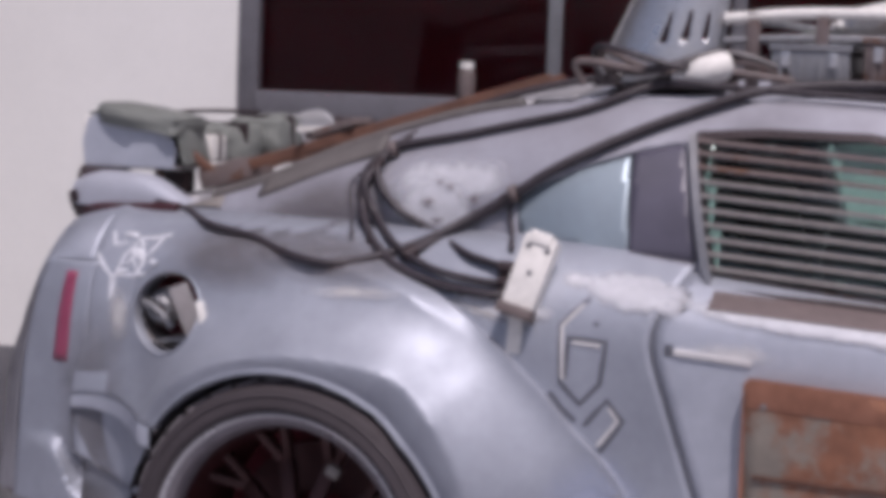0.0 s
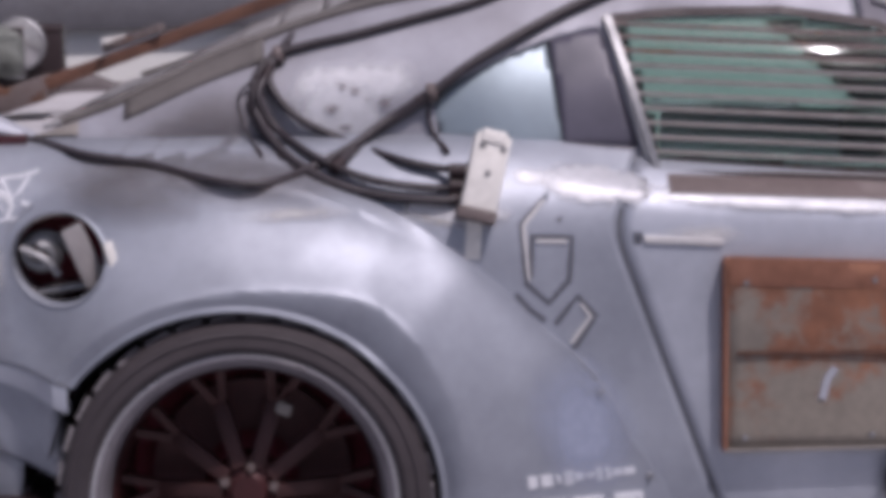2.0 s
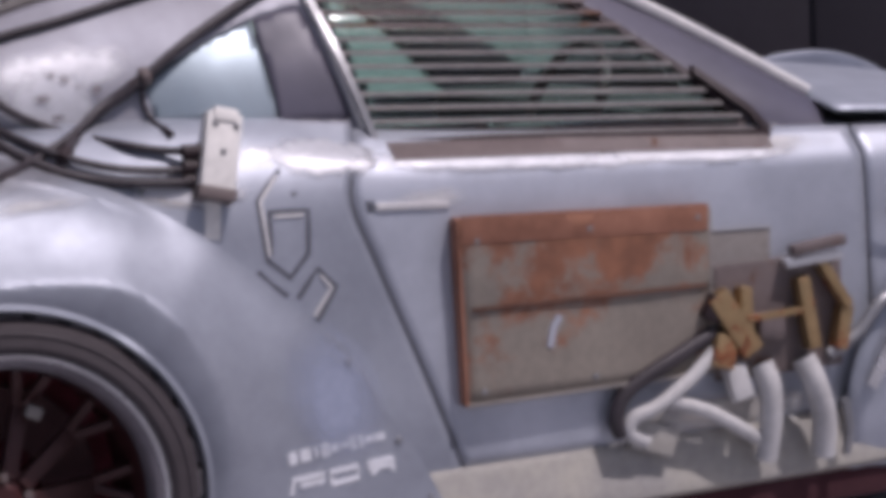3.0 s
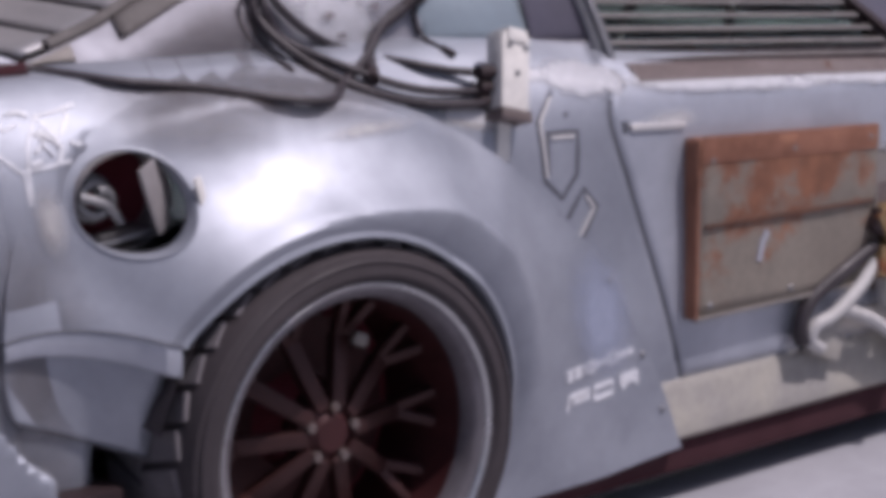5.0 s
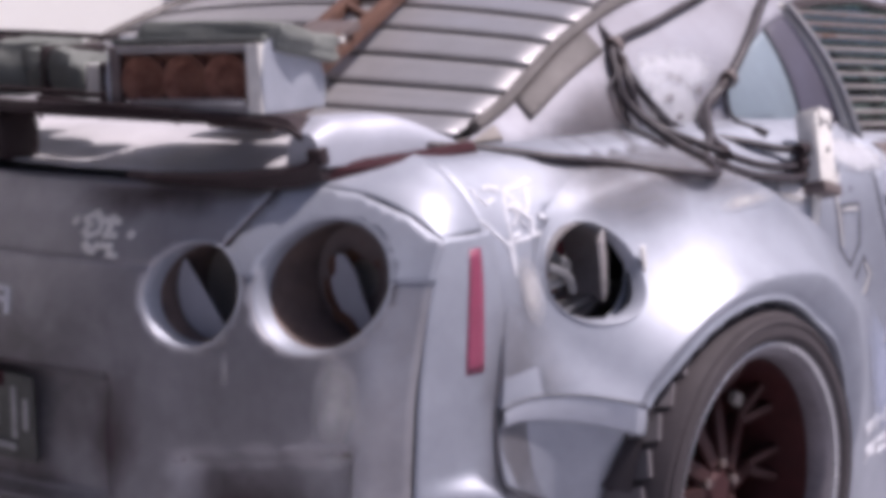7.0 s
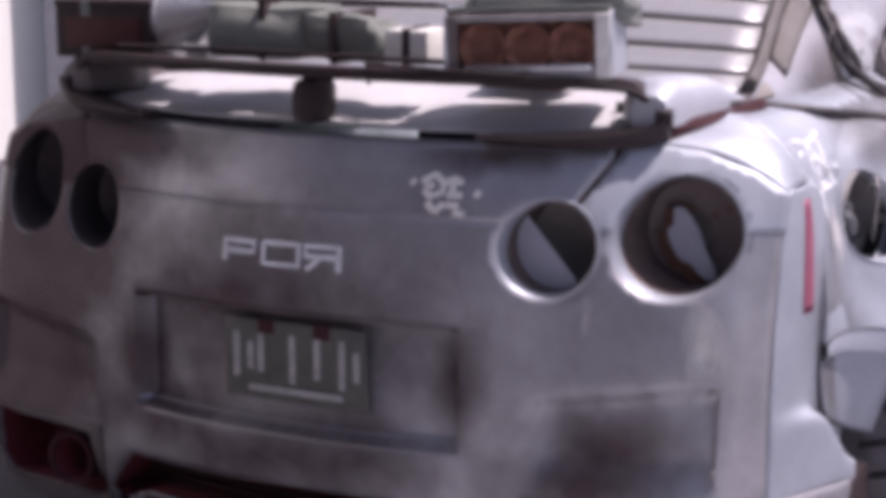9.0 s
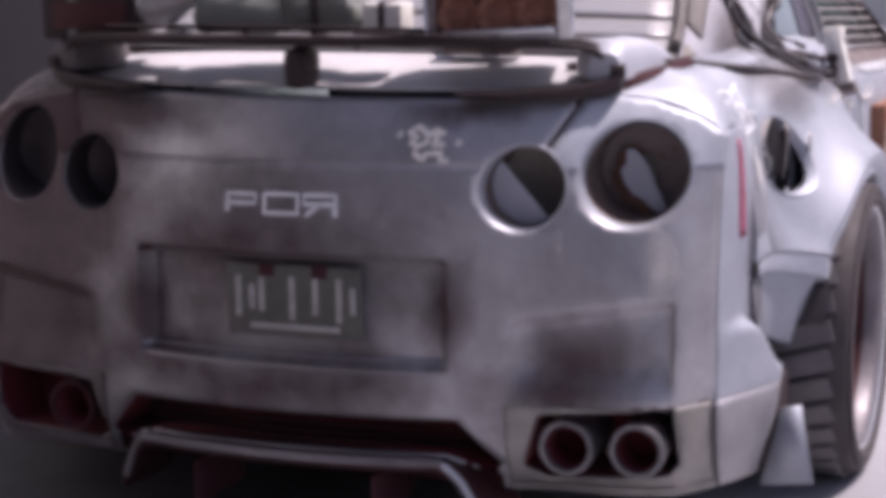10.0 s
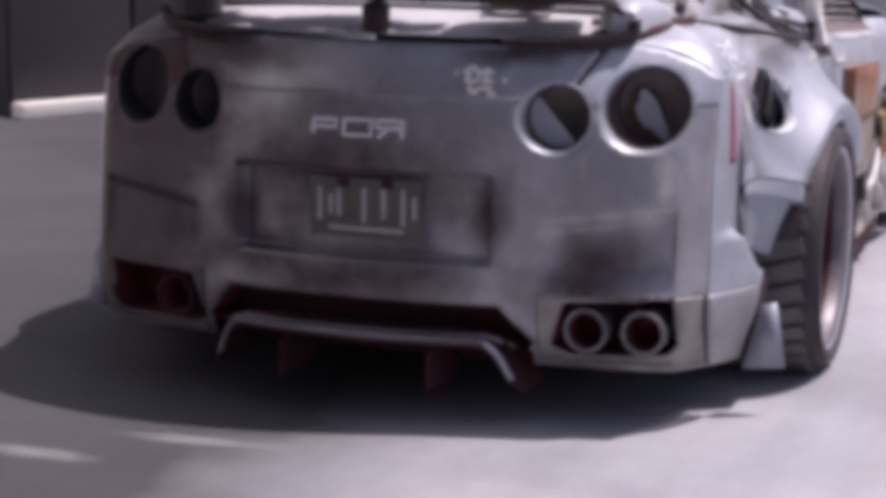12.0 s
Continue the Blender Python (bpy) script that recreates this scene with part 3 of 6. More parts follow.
    tagged(part("kerb", kerb, WHITE), "white painted kerb at the foot of the wall", "kerb", kind="structure")
    # unseen dark walls behind the viewer, added to darken light and reflections on the tail
    t = box((-8.5, 3.0, 4.0), (0.2, 12.2, 8.0), None, 0)
    merge(t, box((-6.0, 2.0, 4.0), (4.8, 0.2, 8.0), None, 0))
    tagged(part("wall_back", t, DARKWALL, smooth=False), "dark plain wall behind the yard", "wall", kind="structure")
    # pale wall that closes the yard further on
    t = box((10.5, -6.0, 1.7), (0.2, 16, 3.4), None, 0)
    tagged(part("wall_far", t, PLASTER, smooth=False), "pale plain yard wall", "wall", kind="structure")


yard()

# ---- the car: rear axle at x = 0, nose towards +x, right flank at negative y ----
car = thing("sports_car", "grey wide-bodied sports coupe dressed as a rusty wasteland machine", "car")
WZ = 0.341           # wheel centre height
FX = 2.78                       # front axle

REAR_X = curve1([(0.08, -0.86), (0.14, -0.90), (0.24, -0.945), (0.35, -0.955), (0.55, -0.952), (0.72, -0.942), (0.80, -0.926), (0.86, -0.902), (0.93, -0.860), (1.0, -0.80)])
FLANK = curve1([(0.08, 0.83), (0.15, 0.875), (0.30, 0.905), (0.50, 0.912), (0.70, 0.903), (0.80, 0.893), (0.86, 0.876), (0.90, 0.852), (0.94, 0.815), (0.97, 0.77), (0.99, 0.70), (1.0, 0.66)])
REAR_K = curve1([(0.1, 0.30), (0.6, 0.31), (0.78, 0.335), (1.0, 0.34)])
NOSE = curve1([(-0.7, 0), (1.9, 0), (2.8, 0.03), (3.3, 0.12), (3.6, 0.32)])
BELT = curve1([(-0.60, 0.985), (0.30, 0.985), (0.55, 0.965), (0.75, 0.935), (1.1, 0.905), (1.62, 0.872), (1.85, 0.86), (2.6, 0.82), (3.55, 0.62)])
CORNER = curve1([(0.1, 0.058), (0.3, 0.056), (0.45, 0.047), (0.65, 0.030), (0.75, 0.016), (0.85, 0.004), (1.0, 0.0)])


def haunch(y, z):
    """How far the tail's rounded corners stand out behind its plain bow."""
    a = abs(y)
    return CORNER(z) * sm(0.48, 0.76, a) * sm(0.85, 0.775, a)


def rear_f(y, z):
    """The tail's surface: x from the distance to the middle and the height."""
    x = REAR_X(z) + REAR_K(z) * y * y - haunch(y, z)
    # sunk field for the number plate
    u = sm(0.35, 0.325, abs(y)) * sm(0.395, 0.42, z) * sm(0.632, 0.608, z)
    # shallow sunk field over each exhaust
    a = abs(y)
    lo, hi = 0.350, 0.50 + 0.14 * (a - 0.466)
    w = sm(0.455, 0.50, a) * sm(0.79, 0.765, a) * sm(lo - 0.01, lo + 0.07, z) * sm(hi + 0.015, hi - 0.015, z)
    dent = 0.007 * noise.noise(Vector((y * 4, z * 5, 2.2)))
    return (x + 0.042 * u + 0.024 * w + dent, y, z)


def flank_w(x, z):
    w = FLANK(z)
    w -= 0.035 * sm(-0.20, -0.50, x) + NOSE(x)
    w += 0.004 * noise.noise(Vector((x * 3.1, z * 4.0, 0.7)))
    # ledge under the side window
    w -= 0.034 * sm(BELT(x) - 0.065, BELT(x) - 0.005, z) * sm(0.45, 0.72, x)
    return w


def flank_f(x, z):
    return (x, -flank_w(x, z), z)


LAMPS = [(0.688, 0.790, 0.102), (0.483, 0.766, 0.082)]
GRILLE = [(-0.362, 0.303), (0.362, 0.303), (0.452, 0.205), (0.41, 0.198), (0.335, 0.228), (-0.335, 0.228), (-0.41, 0.198), (-0.452, 0.205)]
EXHAUST = [(-0.52, 0.320), (-0.782, 0.338), (-0.792, 0.222), (-0.768, 0.194), (-0.53, 0.184), (-0.485, 0.208)]
EXHAUST_LEFT = [(-a - 0.030, b - 0.006) for a, b in EXHAUST]
UNDER = [(-0.44, 0.10), (0.44, 0.10), (0.44, 0.190), (0.41, 0.196), (0.335, 0.216), (-0.335, 0.216), (-0.41, 0.196), (-0.44, 0.190)]


def tail():
    cuts = [circle2(s * y, z, r) for y, z, r in LAMPS for s in (-1, 1)]
    cuts += [GRILLE, EXHAUST, EXHAUST_LEFT, UNDER]
    A = grid(-0.845, 0.845, 0.150, 0.8115, 136, 56)
    part("rear_bumper", sheet(rear_f, A, cuts), TAILGREY, car, "worn grey rear bumper with open lamp holes", thick=0.004)
    # boot lid face, above the seam
    LIDP = [(-0.50, 0.8115), (0.50, 0.8115), (0.575, 0.935), (-0.575, 0.935)]
    c2 = [circle2(s * y, z, r) for y, z, r in LAMPS for s in (-1, 1)]
    A = grid(-0.60, 0.60, 0.81, 0.94, 96, 12)
    part("boot_lid", sheet(rear_f, A, c2, keep=LIDP), TAILGREY, car, "scuffed grey boot lid with a seam below", thick=0.004)
    for s in (-1, 1):
        side = [(s * 0.508, 0.800), (s * 0.845, 0.800), (s * 0.845, 0.865), (s * 0.79, 0.90), (s * 0.70, 0.932), (s * 0.585, 0.945)]
        A = grid(min(s * 0.5, s * 0.85), max(s * 0.5, s * 0.85), 0.800, 0.95, 28, 15)
        # Right panel paler, left dark: light and shade across the tail, in colour.
        part("tail_panel", sheet(lambda y, z: (rear_f(y, z)[0] - 0.0022, y, z), A, c2, keep=side), REARGREY if s < 0 else LEFTSHADE, car, thick=0.004)
    part("seam", strip(rear_f, [(-0.412, 0.809), (0.412, 0.809)], 0.005, (-0.002, 0, 0)), HOLLOW, car)
    for s in (-1, 1):
        part("seam", strip(rear_f, [(s * 0.518, 0.842), (s * 0.578, 0.937)], 0.006, (-0.002, 0, 0)), HOLLOW, car)
        part("seam", strip(rear_f, [(s * 0.50, 0.334), (s * 0.84, 0.342)], 0.005, (-0.002, 0, 0)), HOLLOW, car)
    # lamp holes
    for y, z, r in LAMPS:
        for s in (-1, 1):
            c = Vector(rear_f(s * y, z))
            # the sleeve goes straight forward
            ring = [Vector(rear_f(s * y + r * math.cos(t), z + r * math.sin(t))) for t in (2 * math.pi * k / 48 for k in range(48))]
            bm = bmesh.new()
            rows = []
            for k, (sc, dx) in enumerate(((1.09, -0.0005), (1.06, -0.003), (1.0, 0.002), (0.965, 0.010), (0.955, 0.036))):
                rows.append([bm.verts.new((p.x + dx, c.y + (p.y - c.y) * sc, c.z + (p.z - c.z) * sc)) for p in ring])
            for a, b in zip(rows, rows[1:]):
                for k in range(48):
                    bm.faces.new((a[k], a[(k + 1) % 48], b[(k + 1) % 48], b[k]))
            # Left sleeve, bowl and backing take the dark steel in place of shade.
            h = part("lamp_sleeve", bm, REARGREY if s < 0 else STRIP, car, "pale rim of an empty round lamp hole")
            bowl = bmesh.new()
            rows = [[bowl.verts.new((p.x + 0.034 if k == 0 else c.x + 0.112, c.y + (p.y - c.y) * (0.958 - 0.05 * k), c.z + (p.z - c.z) * (0.958 - 0.05 * k))) for p in ring] for k in (0, 1)]
            for k in range(48):
                bowl.faces.new((rows[0][k], rows[0][(k + 1) % 48], rows[1][(k + 1) % 48], rows[1][k]))
            part("bowl", bowl, BOWL if s < 0 else STRIP, h)
            back = lathe([(0.0, 0.02), (r * 0.5, 0.015), (r * 0.93, 0.0)], 40, Matrix.Translation((c.x + 0.112, c.y, c.z)) @ Matrix.Rotation(radians(90), 4, "Y"))
            part("backing", back, DULL if s < 0 else STRIP, h)
            if s < 0 and r > 0.09:
                bm = bmesh.new()
                random.seed(4)
                pts = []
                for k in range(22):
                    t = 2 * math.pi * k / 22
                    rr = 0.036 + 0.006 * math.sin(3 * t + 1) + random.uniform(-0.004, 0.004)
                    pts.append((c.x + 0.085, c.y + 0.006 + rr * (0.75 * math.cos(t) + 0.9 * math.sin(t)), c.z - 0.022 + rr * (1.5 * math.sin(t) - 0.35 * math.cos(t))))
                bm.faces.new([bm.verts.new(p) for p in pts])
                rag = bmesh.new()
                rag.faces.new([rag.verts.new((x + 0.006, y + 0.018 + random.uniform(-0.004, 0.004), c.z - 0.008 + (z - c.z) * 1.12 + random.uniform(-0.005, 0.003))) for x, y, z in pts])
                part("rusted_edge", rag, RUSTY, h, "ragged rusty edge behind the foil", smooth=False, thick=0.002)
                part("torn_foil", bm, PALE, h, "torn silvery foil scrap", smooth=False, thick=0.002)
                bm = lathe([(0.09, 0.0), (0.06, 0.012), (0.03, 0.012)], 28, Matrix.Translation((c.x + 0.10, c.y, c.z)) @ Matrix.Rotation(radians(90), 4, "Y"))
                part("rusty_reflector", bm, BROWN, h)
            elif s < 0:
                bm = bmesh.new()
                bm.faces.new([bm.verts.new((c.x + 0.045, c.y + r * 0.92 * math.cos(t), c.z + r * 0.92 * math.sin(t))) for t in (radians(-124 + 166 * k / 19) for k in range(20))])
                part("inner_disc", bm, PALE, h, "torn pale half disc", thick=0.003, smooth=False)
    # plate: plain bars only
    plate = part("number_plate", box((-0.927, -0.018, 0.528), (0.006, 0.30, 0.15), Matrix.Rotation(radians(-2), 4, "Y"), 0.004), DARKPLATE, car, "scratched dark plate with faded pale bars")
    random.seed(11)
    for k in range(5):
        y = 0.105 - 0.052 * k - (0.016 if k > 1 else 0)
        h = (0.085, 0.07, 0.09, 0.075, 0.09)[k]
        part("bar", box((-0.932, y, 0.535 + 0.006 * (k % 2)), (0.004, 0.012, h), None, 0.001), FADED, plate)
        if k in (0, 4):
            part("bar", box((-0.932, y - 0.03, 0.535), (0.004, 0.012, h * 0.6), None, 0.001), FADED, plate)
    part("bar", box((-0.932, -0.02, 0.475), (0.004, 0.20, 0.012), None, 0.001), FADED, plate)
    for y in (0.040, -0.078):
        part("bolt_hole", box((-0.933, y, 0.592), (0.006, 0.032, 0.026), None, 0.002), HOLLOW, plate)
    low_f = lambda y, z: (rear_f(y, z)[0] - 0.004, y, z)
    for s in (-1, 1):
        ex = EXHAUST if s < 0 else EXHAUST_LEFT
        y0, y1 = sorted((s * 0.455, s * 0.842))
        part("lower_bumper", sheet(low_f, grid(y0, y1, 0.156, 0.338, 44, 22), [ex, [(a, b) for a, b in GRILLE]]), OLIVE if s < 0 else LEFTSHADE, car, "dusty olive lower bumper corner", thick=0.003)
    # Dark lines that paint the shade along the sunk fields' top edges.
    for s in (-1, 1):
        part("dark_joint", strip(rear_f, [(s * 0.462, 0.497), (s * 0.62, 0.519), (s * 0.785, 0.542)], 0.006, (-0.001, 0, 0)), HOLLOW, car)
    part("dark_joint", strip(rear_f, [(-0.345, 0.618), (0.345, 0.618)], 0.008, (-0.001, 0, 0)), HOLLOW, car)
    # grille void and diffuser
    part("grille_void", wall_of(rear_f, GRILLE, (0.16, 0, -0.01), 0.97), CAVITY, car)
    random.seed(3)
    for k in range(4):
        z = 0.285 - 0.018 * k
        part("grille_bar", tube([(REAR_X(z) + 0.10, -0.36, z), (REAR_X(z) + 0.05, 0, z), (REAR_X(z) + 0.10, 0.36, z)], 0.003, 6), BLACK, car)
    blade = bmesh.new()
    rows = []
    for k in range(25):
        y = -0.42 + 0.84 * k / 24
        a = abs(y)
        z = 0.222 - 0.12 * sm(0.33, 0.42, a)
        x = -0.985 + 0.36 * y * y + 0.03 * sm(0.33, 0.42, a)
        rows.append([blade.verts.new(p) for p in ((x, y, z), (x - 0.004, y, z - 0.012), (x + 0.012, y, z - 0.024), (x + 0.20, y, z - 0.030), (x + 0.20, y, z - 0.01))])
    for a, b in zip(rows, rows[1:]):
        for k in range(5):
            blade.faces.new((a[k], a[(k + 1) % 5], b[(k + 1) % 5], b[k]))
    blade.faces.new(rows[0])
    blade.faces.new(rows[-1])
    # Near-black blade and paler beads paint its shaded underside and lit edge.
    dif = part("diffuser", blade, HOLLOW, car, "dark diffuser blade with down-turned ends")
    part("edge_bead", tube([(-0.987 + 0.36 * y * y, y, 0.220) for y in (-0.34 + 0.68 * k / 16 for k in range(17))], 0.009, 8, 2), SMOKE, dif)
    for s in (-1, 1):
        part("end_bead", tube([(-0.945, s * 0.34, 0.218), (-0.925, s * 0.37, 0.18), (-0.91, s * 0.40, 0.12)], 0.008, 8, 4), REARGREY if s < 0 else SMOKE, dif)
    for y in (-0.20, 0.20):
        part("fin", box((-0.86, y, 0.135), (0.22, 0.008, 0.10), None, 0.003), HOLLOW, dif)
    # exhausts
    for s in (-1, 1):
        part("exhaust_void", wall_of(rear_f, EXHAUST if s < 0 else EXHAUST_LEFT, (0.15, 0, 0), 0.95), CAVITY, car)
        for y in ((0.576, 0.716) if s < 0 else (0.550,)):
            x = REAR_X(0.24) + 0.31 * y * y - haunch(y, 0.24) - 0.012
            prof = [(0.052, 0.17), (0.053, 0.02), (0.056, 0.006), (0.055, 0.0), (0.046, 0.0), (0.0455, 0.008), (0.045, 0.13), (0.0, 0.13)]
            # Left tip is near black to stand in for shade on that side.
            part("exhaust_tip", lathe(prof, 36, Matrix.Translation((x - 0.004, s * y, 0.252)) @ Matrix.Rotation(radians(90), 4, "Y")), EXHAUST_STEEL if s < 0 else HOLLOW, car, "round dusty steel exhaust tip" if s < 0 else "sooty dark exhaust tip")
            part("exhaust_bore", lathe([(0.0455, 0.012), (0.0445, 0.12), (0.0, 0.125)], 28, Matrix.Translation((x - 0.004, s * y, 0.252)) @ Matrix.Rotation(radians(90), 4, "Y")), CAVITY, car)
    # belly pan and lower lip
    for s in (-1, 1):
        lip = strip(rear_f, [(s * 0.46, 0.162), (s * 0.84, 0.158)], 0.018, (-0.012, 0, 0))
        part("lower_lip", lip, OLIVE if s < 0 else SMOKE, car)
    # Unseen plate, added to stop sun falling through the filler hole.
    part("boot_floor", box((-0.46, 0, 0.40), (0.22, 1.66, 0.02), None, 0.004), HOLLOW, car)
    # Unseen sheets behind the wheels, added to fill the ground shadow.
    for s in (-1, 1):
        part("splash_shield", box((-0.425, s * 0.765, 0.235), (0.012, 0.21, 0.21), None, 0.004), RUBBER, car)
    # Pan runs back under the tail to cut bounce light there.
    part("belly_pan", box((1.31, 0, 0.150), (4.18, 1.28, 0.04), None, 0.01), HOLLOW, car)
    # badge strokes and lettering strokes
    badge = part("badge", strip(rear_f, [(-0.255, 0.872), (-0.275, 0.885), (-0.295, 0.872), (-0.295, 0.856), (-0.275, 0.848), (-0.262, 0.858)], 0.011, (-0.007, 0, 0)), WHITE, car, "small pale badge of plain strokes")
    for p in ([(-0.277, 0.866), (-0.262, 0.866)], [(-0.312, 0.884), (-0.312, 0.85)], [(-0.30, 0.874), (-0.328, 0.874)], [(-0.305, 0.852), (-0.33, 0.852)],
              [(-0.27, 0.838), (-0.285, 0.826)], [(-0.30, 0.838), (-0.29, 0.826), (-0.29, 0.82)], [(-0.305, 0.836), (-0.325, 0.836), (-0.325, 0.822), (-0.34, 0.822)], [(-0.352, 0.858), (-0.362, 0.853)], [(-0.235, 0.873), (-0.242, 0.868)]):
        part("stroke", strip(rear_f, p, 0.011, (-0.007, 0, 0)), WHITE, badge)
    mark = part("tail_lettering", strip(rear_f, [(0.118, 0.712), (0.118, 0.748), (0.055, 0.748), (0.055, 0.73), (0.11, 0.73)], 0.009, (-0.007, 0, 0)), DECAL, car, "square pale stroke letters on the tail")
    for p in ([(0.035, 0.75), (-0.038, 0.75), (-0.038, 0.712), (0.035, 0.712), (0.035, 0.75)], [(-0.118, 0.708), (-0.118, 0.75), (-0.052, 0.75), (-0.052, 0.732), (-0.115, 0.732)], [(-0.085, 0.732), (-0.055, 0.708)]):
        part("stroke", strip(rear_f, p, 0.009, (-0.007, 0, 0)), DECAL, mark)


tail()

# flared arches ------------------------------------------------------------
R_OUT = curve1([(-0.30, 0.97), (-0.18, 0.886), (0.02, 0.79), (0.12, 0.745), (0.325, 0.70), (0.49, 0.650), (0.615, 0.632), (0.76, 0.616), (1.05, 0.605), (1.57, 0.625), (1.9, 0.655), (2.2, 0.685), (2.45, 0.665), (2.68, 0.618), (2.88, 0.568), (3.02, 0.51), (3.2, 0.45)])
FLARE_B = curve1([(-0.35, 0.050), (0.0, 0.073), (0.8, 0.115), (1.57, 0.138), (2.2, 0.120), (2.5, 0.100), (3.1, 0.070)])
FLARE_P = curve1([(-0.35, 1.7), (0.0, 1.7), (1.0, 1.5), (1.28, 1.6), (1.57, 1.9), (1.9, 2.5), (2.2, 2.4), (2.6, 2.5), (3.1, 1.8)])
CREST = curve1([(-0.3, 0.022), (0.0, 0.03), (0.5, 0.06), (0.96, 0.075), (1.28, 0.042), (1.57, 0.026), (2.1, 0.024), (3.1, 0.024)])
R_ARCH = 0.385
AX, AZ = -0.015, 0.325


def flare_f(th, u):
    ro = R_OUT(th)
    r = R_ARCH + (ro - R_ARCH) * u
    x, z = AX + r * math.cos(th), AZ + r * math.sin(th)
    step = 0.022 * sm(1.0, 0.75, th) + 0.018 * sm(2.40, 2.65, th)
    ridge = CREST(th) / (ro - R_ARCH)
    v = max(0.0, (u - ridge) / (1 - ridge))
    bulge = FLARE_B(th) * max(0.0, 1 - v) ** FLARE_P(th) + 0.075 * v ** 2.2 * sm(1.0, 0.84, v) * sm(0.85, 1.35, th) * sm(2.25, 1.6, th)
    bulge -= 0.25 * CREST(th) * max(0.0, 1 - u / ridge) ** 2 - 0.25 * (CREST(th) - 0.024)
    return (x, -(flank_w(x, max(0.34, z)) + step + bulge), z)


HOLE = (-0.340, 0.780, 0.084)
HOLE_W = 1.1


def flank():
    TH0, TH1 = -0.215, 2.48
    NT = 110
    t0 = lambda u: -math.asin(0.19 / (R_ARCH + 0.507 * u))
    A = [[(t0(j / 26) + (TH1 + 0.22 * (j / 26) - t0(j / 26)) * i / NT, j / 26) for j in range(27)] for i in range(NT + 1)]
    # opening for the filler, in (angle, share) terms
    hp = []
    for k in range(36):
        t = 2 * math.pi * k / 36
        x, z = HOLE[0] - AX + HOLE_W * HOLE[2] * math.cos(t), HOLE[1] + HOLE[2] * math.sin(t) - AZ
        th = math.atan2(z, x)
        hp.append((th, (math.hypot(x, z) - R_ARCH) / (R_OUT(th) - R_ARCH)))
    fl = part("over_fender", sheet(flare_f, A, [hp]), REARGREY, car, "wide bolt-on grey wheel arch flare")
    # rolled edge of the arch
    bm = bmesh.new()
    rows = []
    for k in range(121):
        th = t0(0) + (TH1 - t0(0)) * k / 120
        p = Vector(flare_f(th, 0))
        rad = Vector((math.cos(th), 0, math.sin(th)))
        rows.append([bm.verts.new(q) for q in (p, p + Vector((0, -0.004, 0)) - rad * 0.010, p + Vector((0, 0.012, 0)) - rad * 0.016, p + Vector((0, 0.10, 0)) - rad * 0.008)])
    for a, b in zip(rows, rows[1:]):
        for k in range(3):
            bm.faces.new((a[k], a[k + 1], b[k + 1], b[k]))
    part("arch_lip", bm, REARGREY, fl)
    # outer edge thickness
    bm = bmesh.new()
    rows = []
    for k in range(121):
        th = TH0 + (TH1 - TH0) * k / 120
        p = Vector(flare_f(t0(1) + (TH1 + 0.22 - t0(1)) * k / 120, 1))
        rows.append((bm.verts.new(p), bm.verts.new(p + Vector((0, 0.05, 0)))))
    for a, b in zip(rows, rows[1:]):
        bm.faces.new((a[0], a[1], b[1], b[0]))
    part("outer_edge", bm, REARGREY, fl)
    # ends of the flare
    for end in (t0, lambda u: TH1 + 0.22 * u):
        bm = bmesh.new()
        rows = [(bm.verts.new(flare_f(end(k / 10), k / 10)), bm.verts.new(Vector(flare_f(end(k / 10), k / 10)) + Vector((0, 0.05, 0)))) for k in range(11)]
        for a, b in zip(rows, rows[1:]):
            bm.faces.new((a[0], a[1], b[1], b[0]))
        part("end_edge", bm, REARGREY, fl)
    for th in (0.27, 0.03, -0.12):
        p = Vector(flare_f(th, 0.955))
        part("bolt", lathe([(0.0, 0.006), (0.005, 0.006), (0.008, 0.0)], 10, Matrix.Translation(p + Vector((0, -0.0, 0))) @ Matrix.Rotation(radians(90), 4, "X")), STEEL, fl)
    # set-back lower piece behind the wheel
    def ext_f(a, u):
        th = (TH1 + 0.22 * u) * (1 - a) + (3.05 - 0.15 * u) * a
        x, y, z = flare_f(th, u)
        return (x + 0.070 * a * (1 - u), y + 0.018 + 0.045 * a * (1 - u) - 0.014 * a * u, z)
    part("flare_extension", sheet(ext_f, grid(0, 1, 0, 1, 14, 14)), REARGREY, fl, thick=0.006)
    for run in ([(k / 10, 1.0) for k in range(11)], [(1.0, k / 10) for k in range(11)]):
        part("dark_joint", tube([Vector(ext_f(*q)) + Vector((0, -0.001, 0)) for q in run], 0.0035, 6, 2), OUTLINE, fl)
    # turned lip along the flare's lower end
    lip = bmesh.new()
    rows = []
    for k in range(11):
        p = Vector(flare_f(TH1 + 0.22 * k / 10, k / 10))
        rows.append([lip.verts.new(p + Vector(o)) for o in ((0, -0.002, 0.0), (0, -0.004, -0.018), (0, 0.000, -0.030 - 0.022 * (1 - k / 10)), (0, 0.02, -0.034 - 0.024 * (1 - k / 10)))])
    for a, b in zip(rows, rows[1:]):
        for j in range(3):
            lip.faces.new((a[j], a[j + 1], b[j + 1], b[j]))
    # Lighter paint than the flare: the band's light put into its colour.
    part("turned_lip", lip, PAINT, fl)
    part("dark_joint", tube([Vector(flare_f(TH1 + 0.22 * k / 10, k / 10)) + Vector((0, -0.003, 0)) for k in range(11)], 0.0025, 6, 2), OUTLINE, fl)
    far = mirrored(fl)
    for ch in list(fl.children):
        if not ch.name.startswith("bolt"):
            o = mirrored(ch)
            o.parent = far

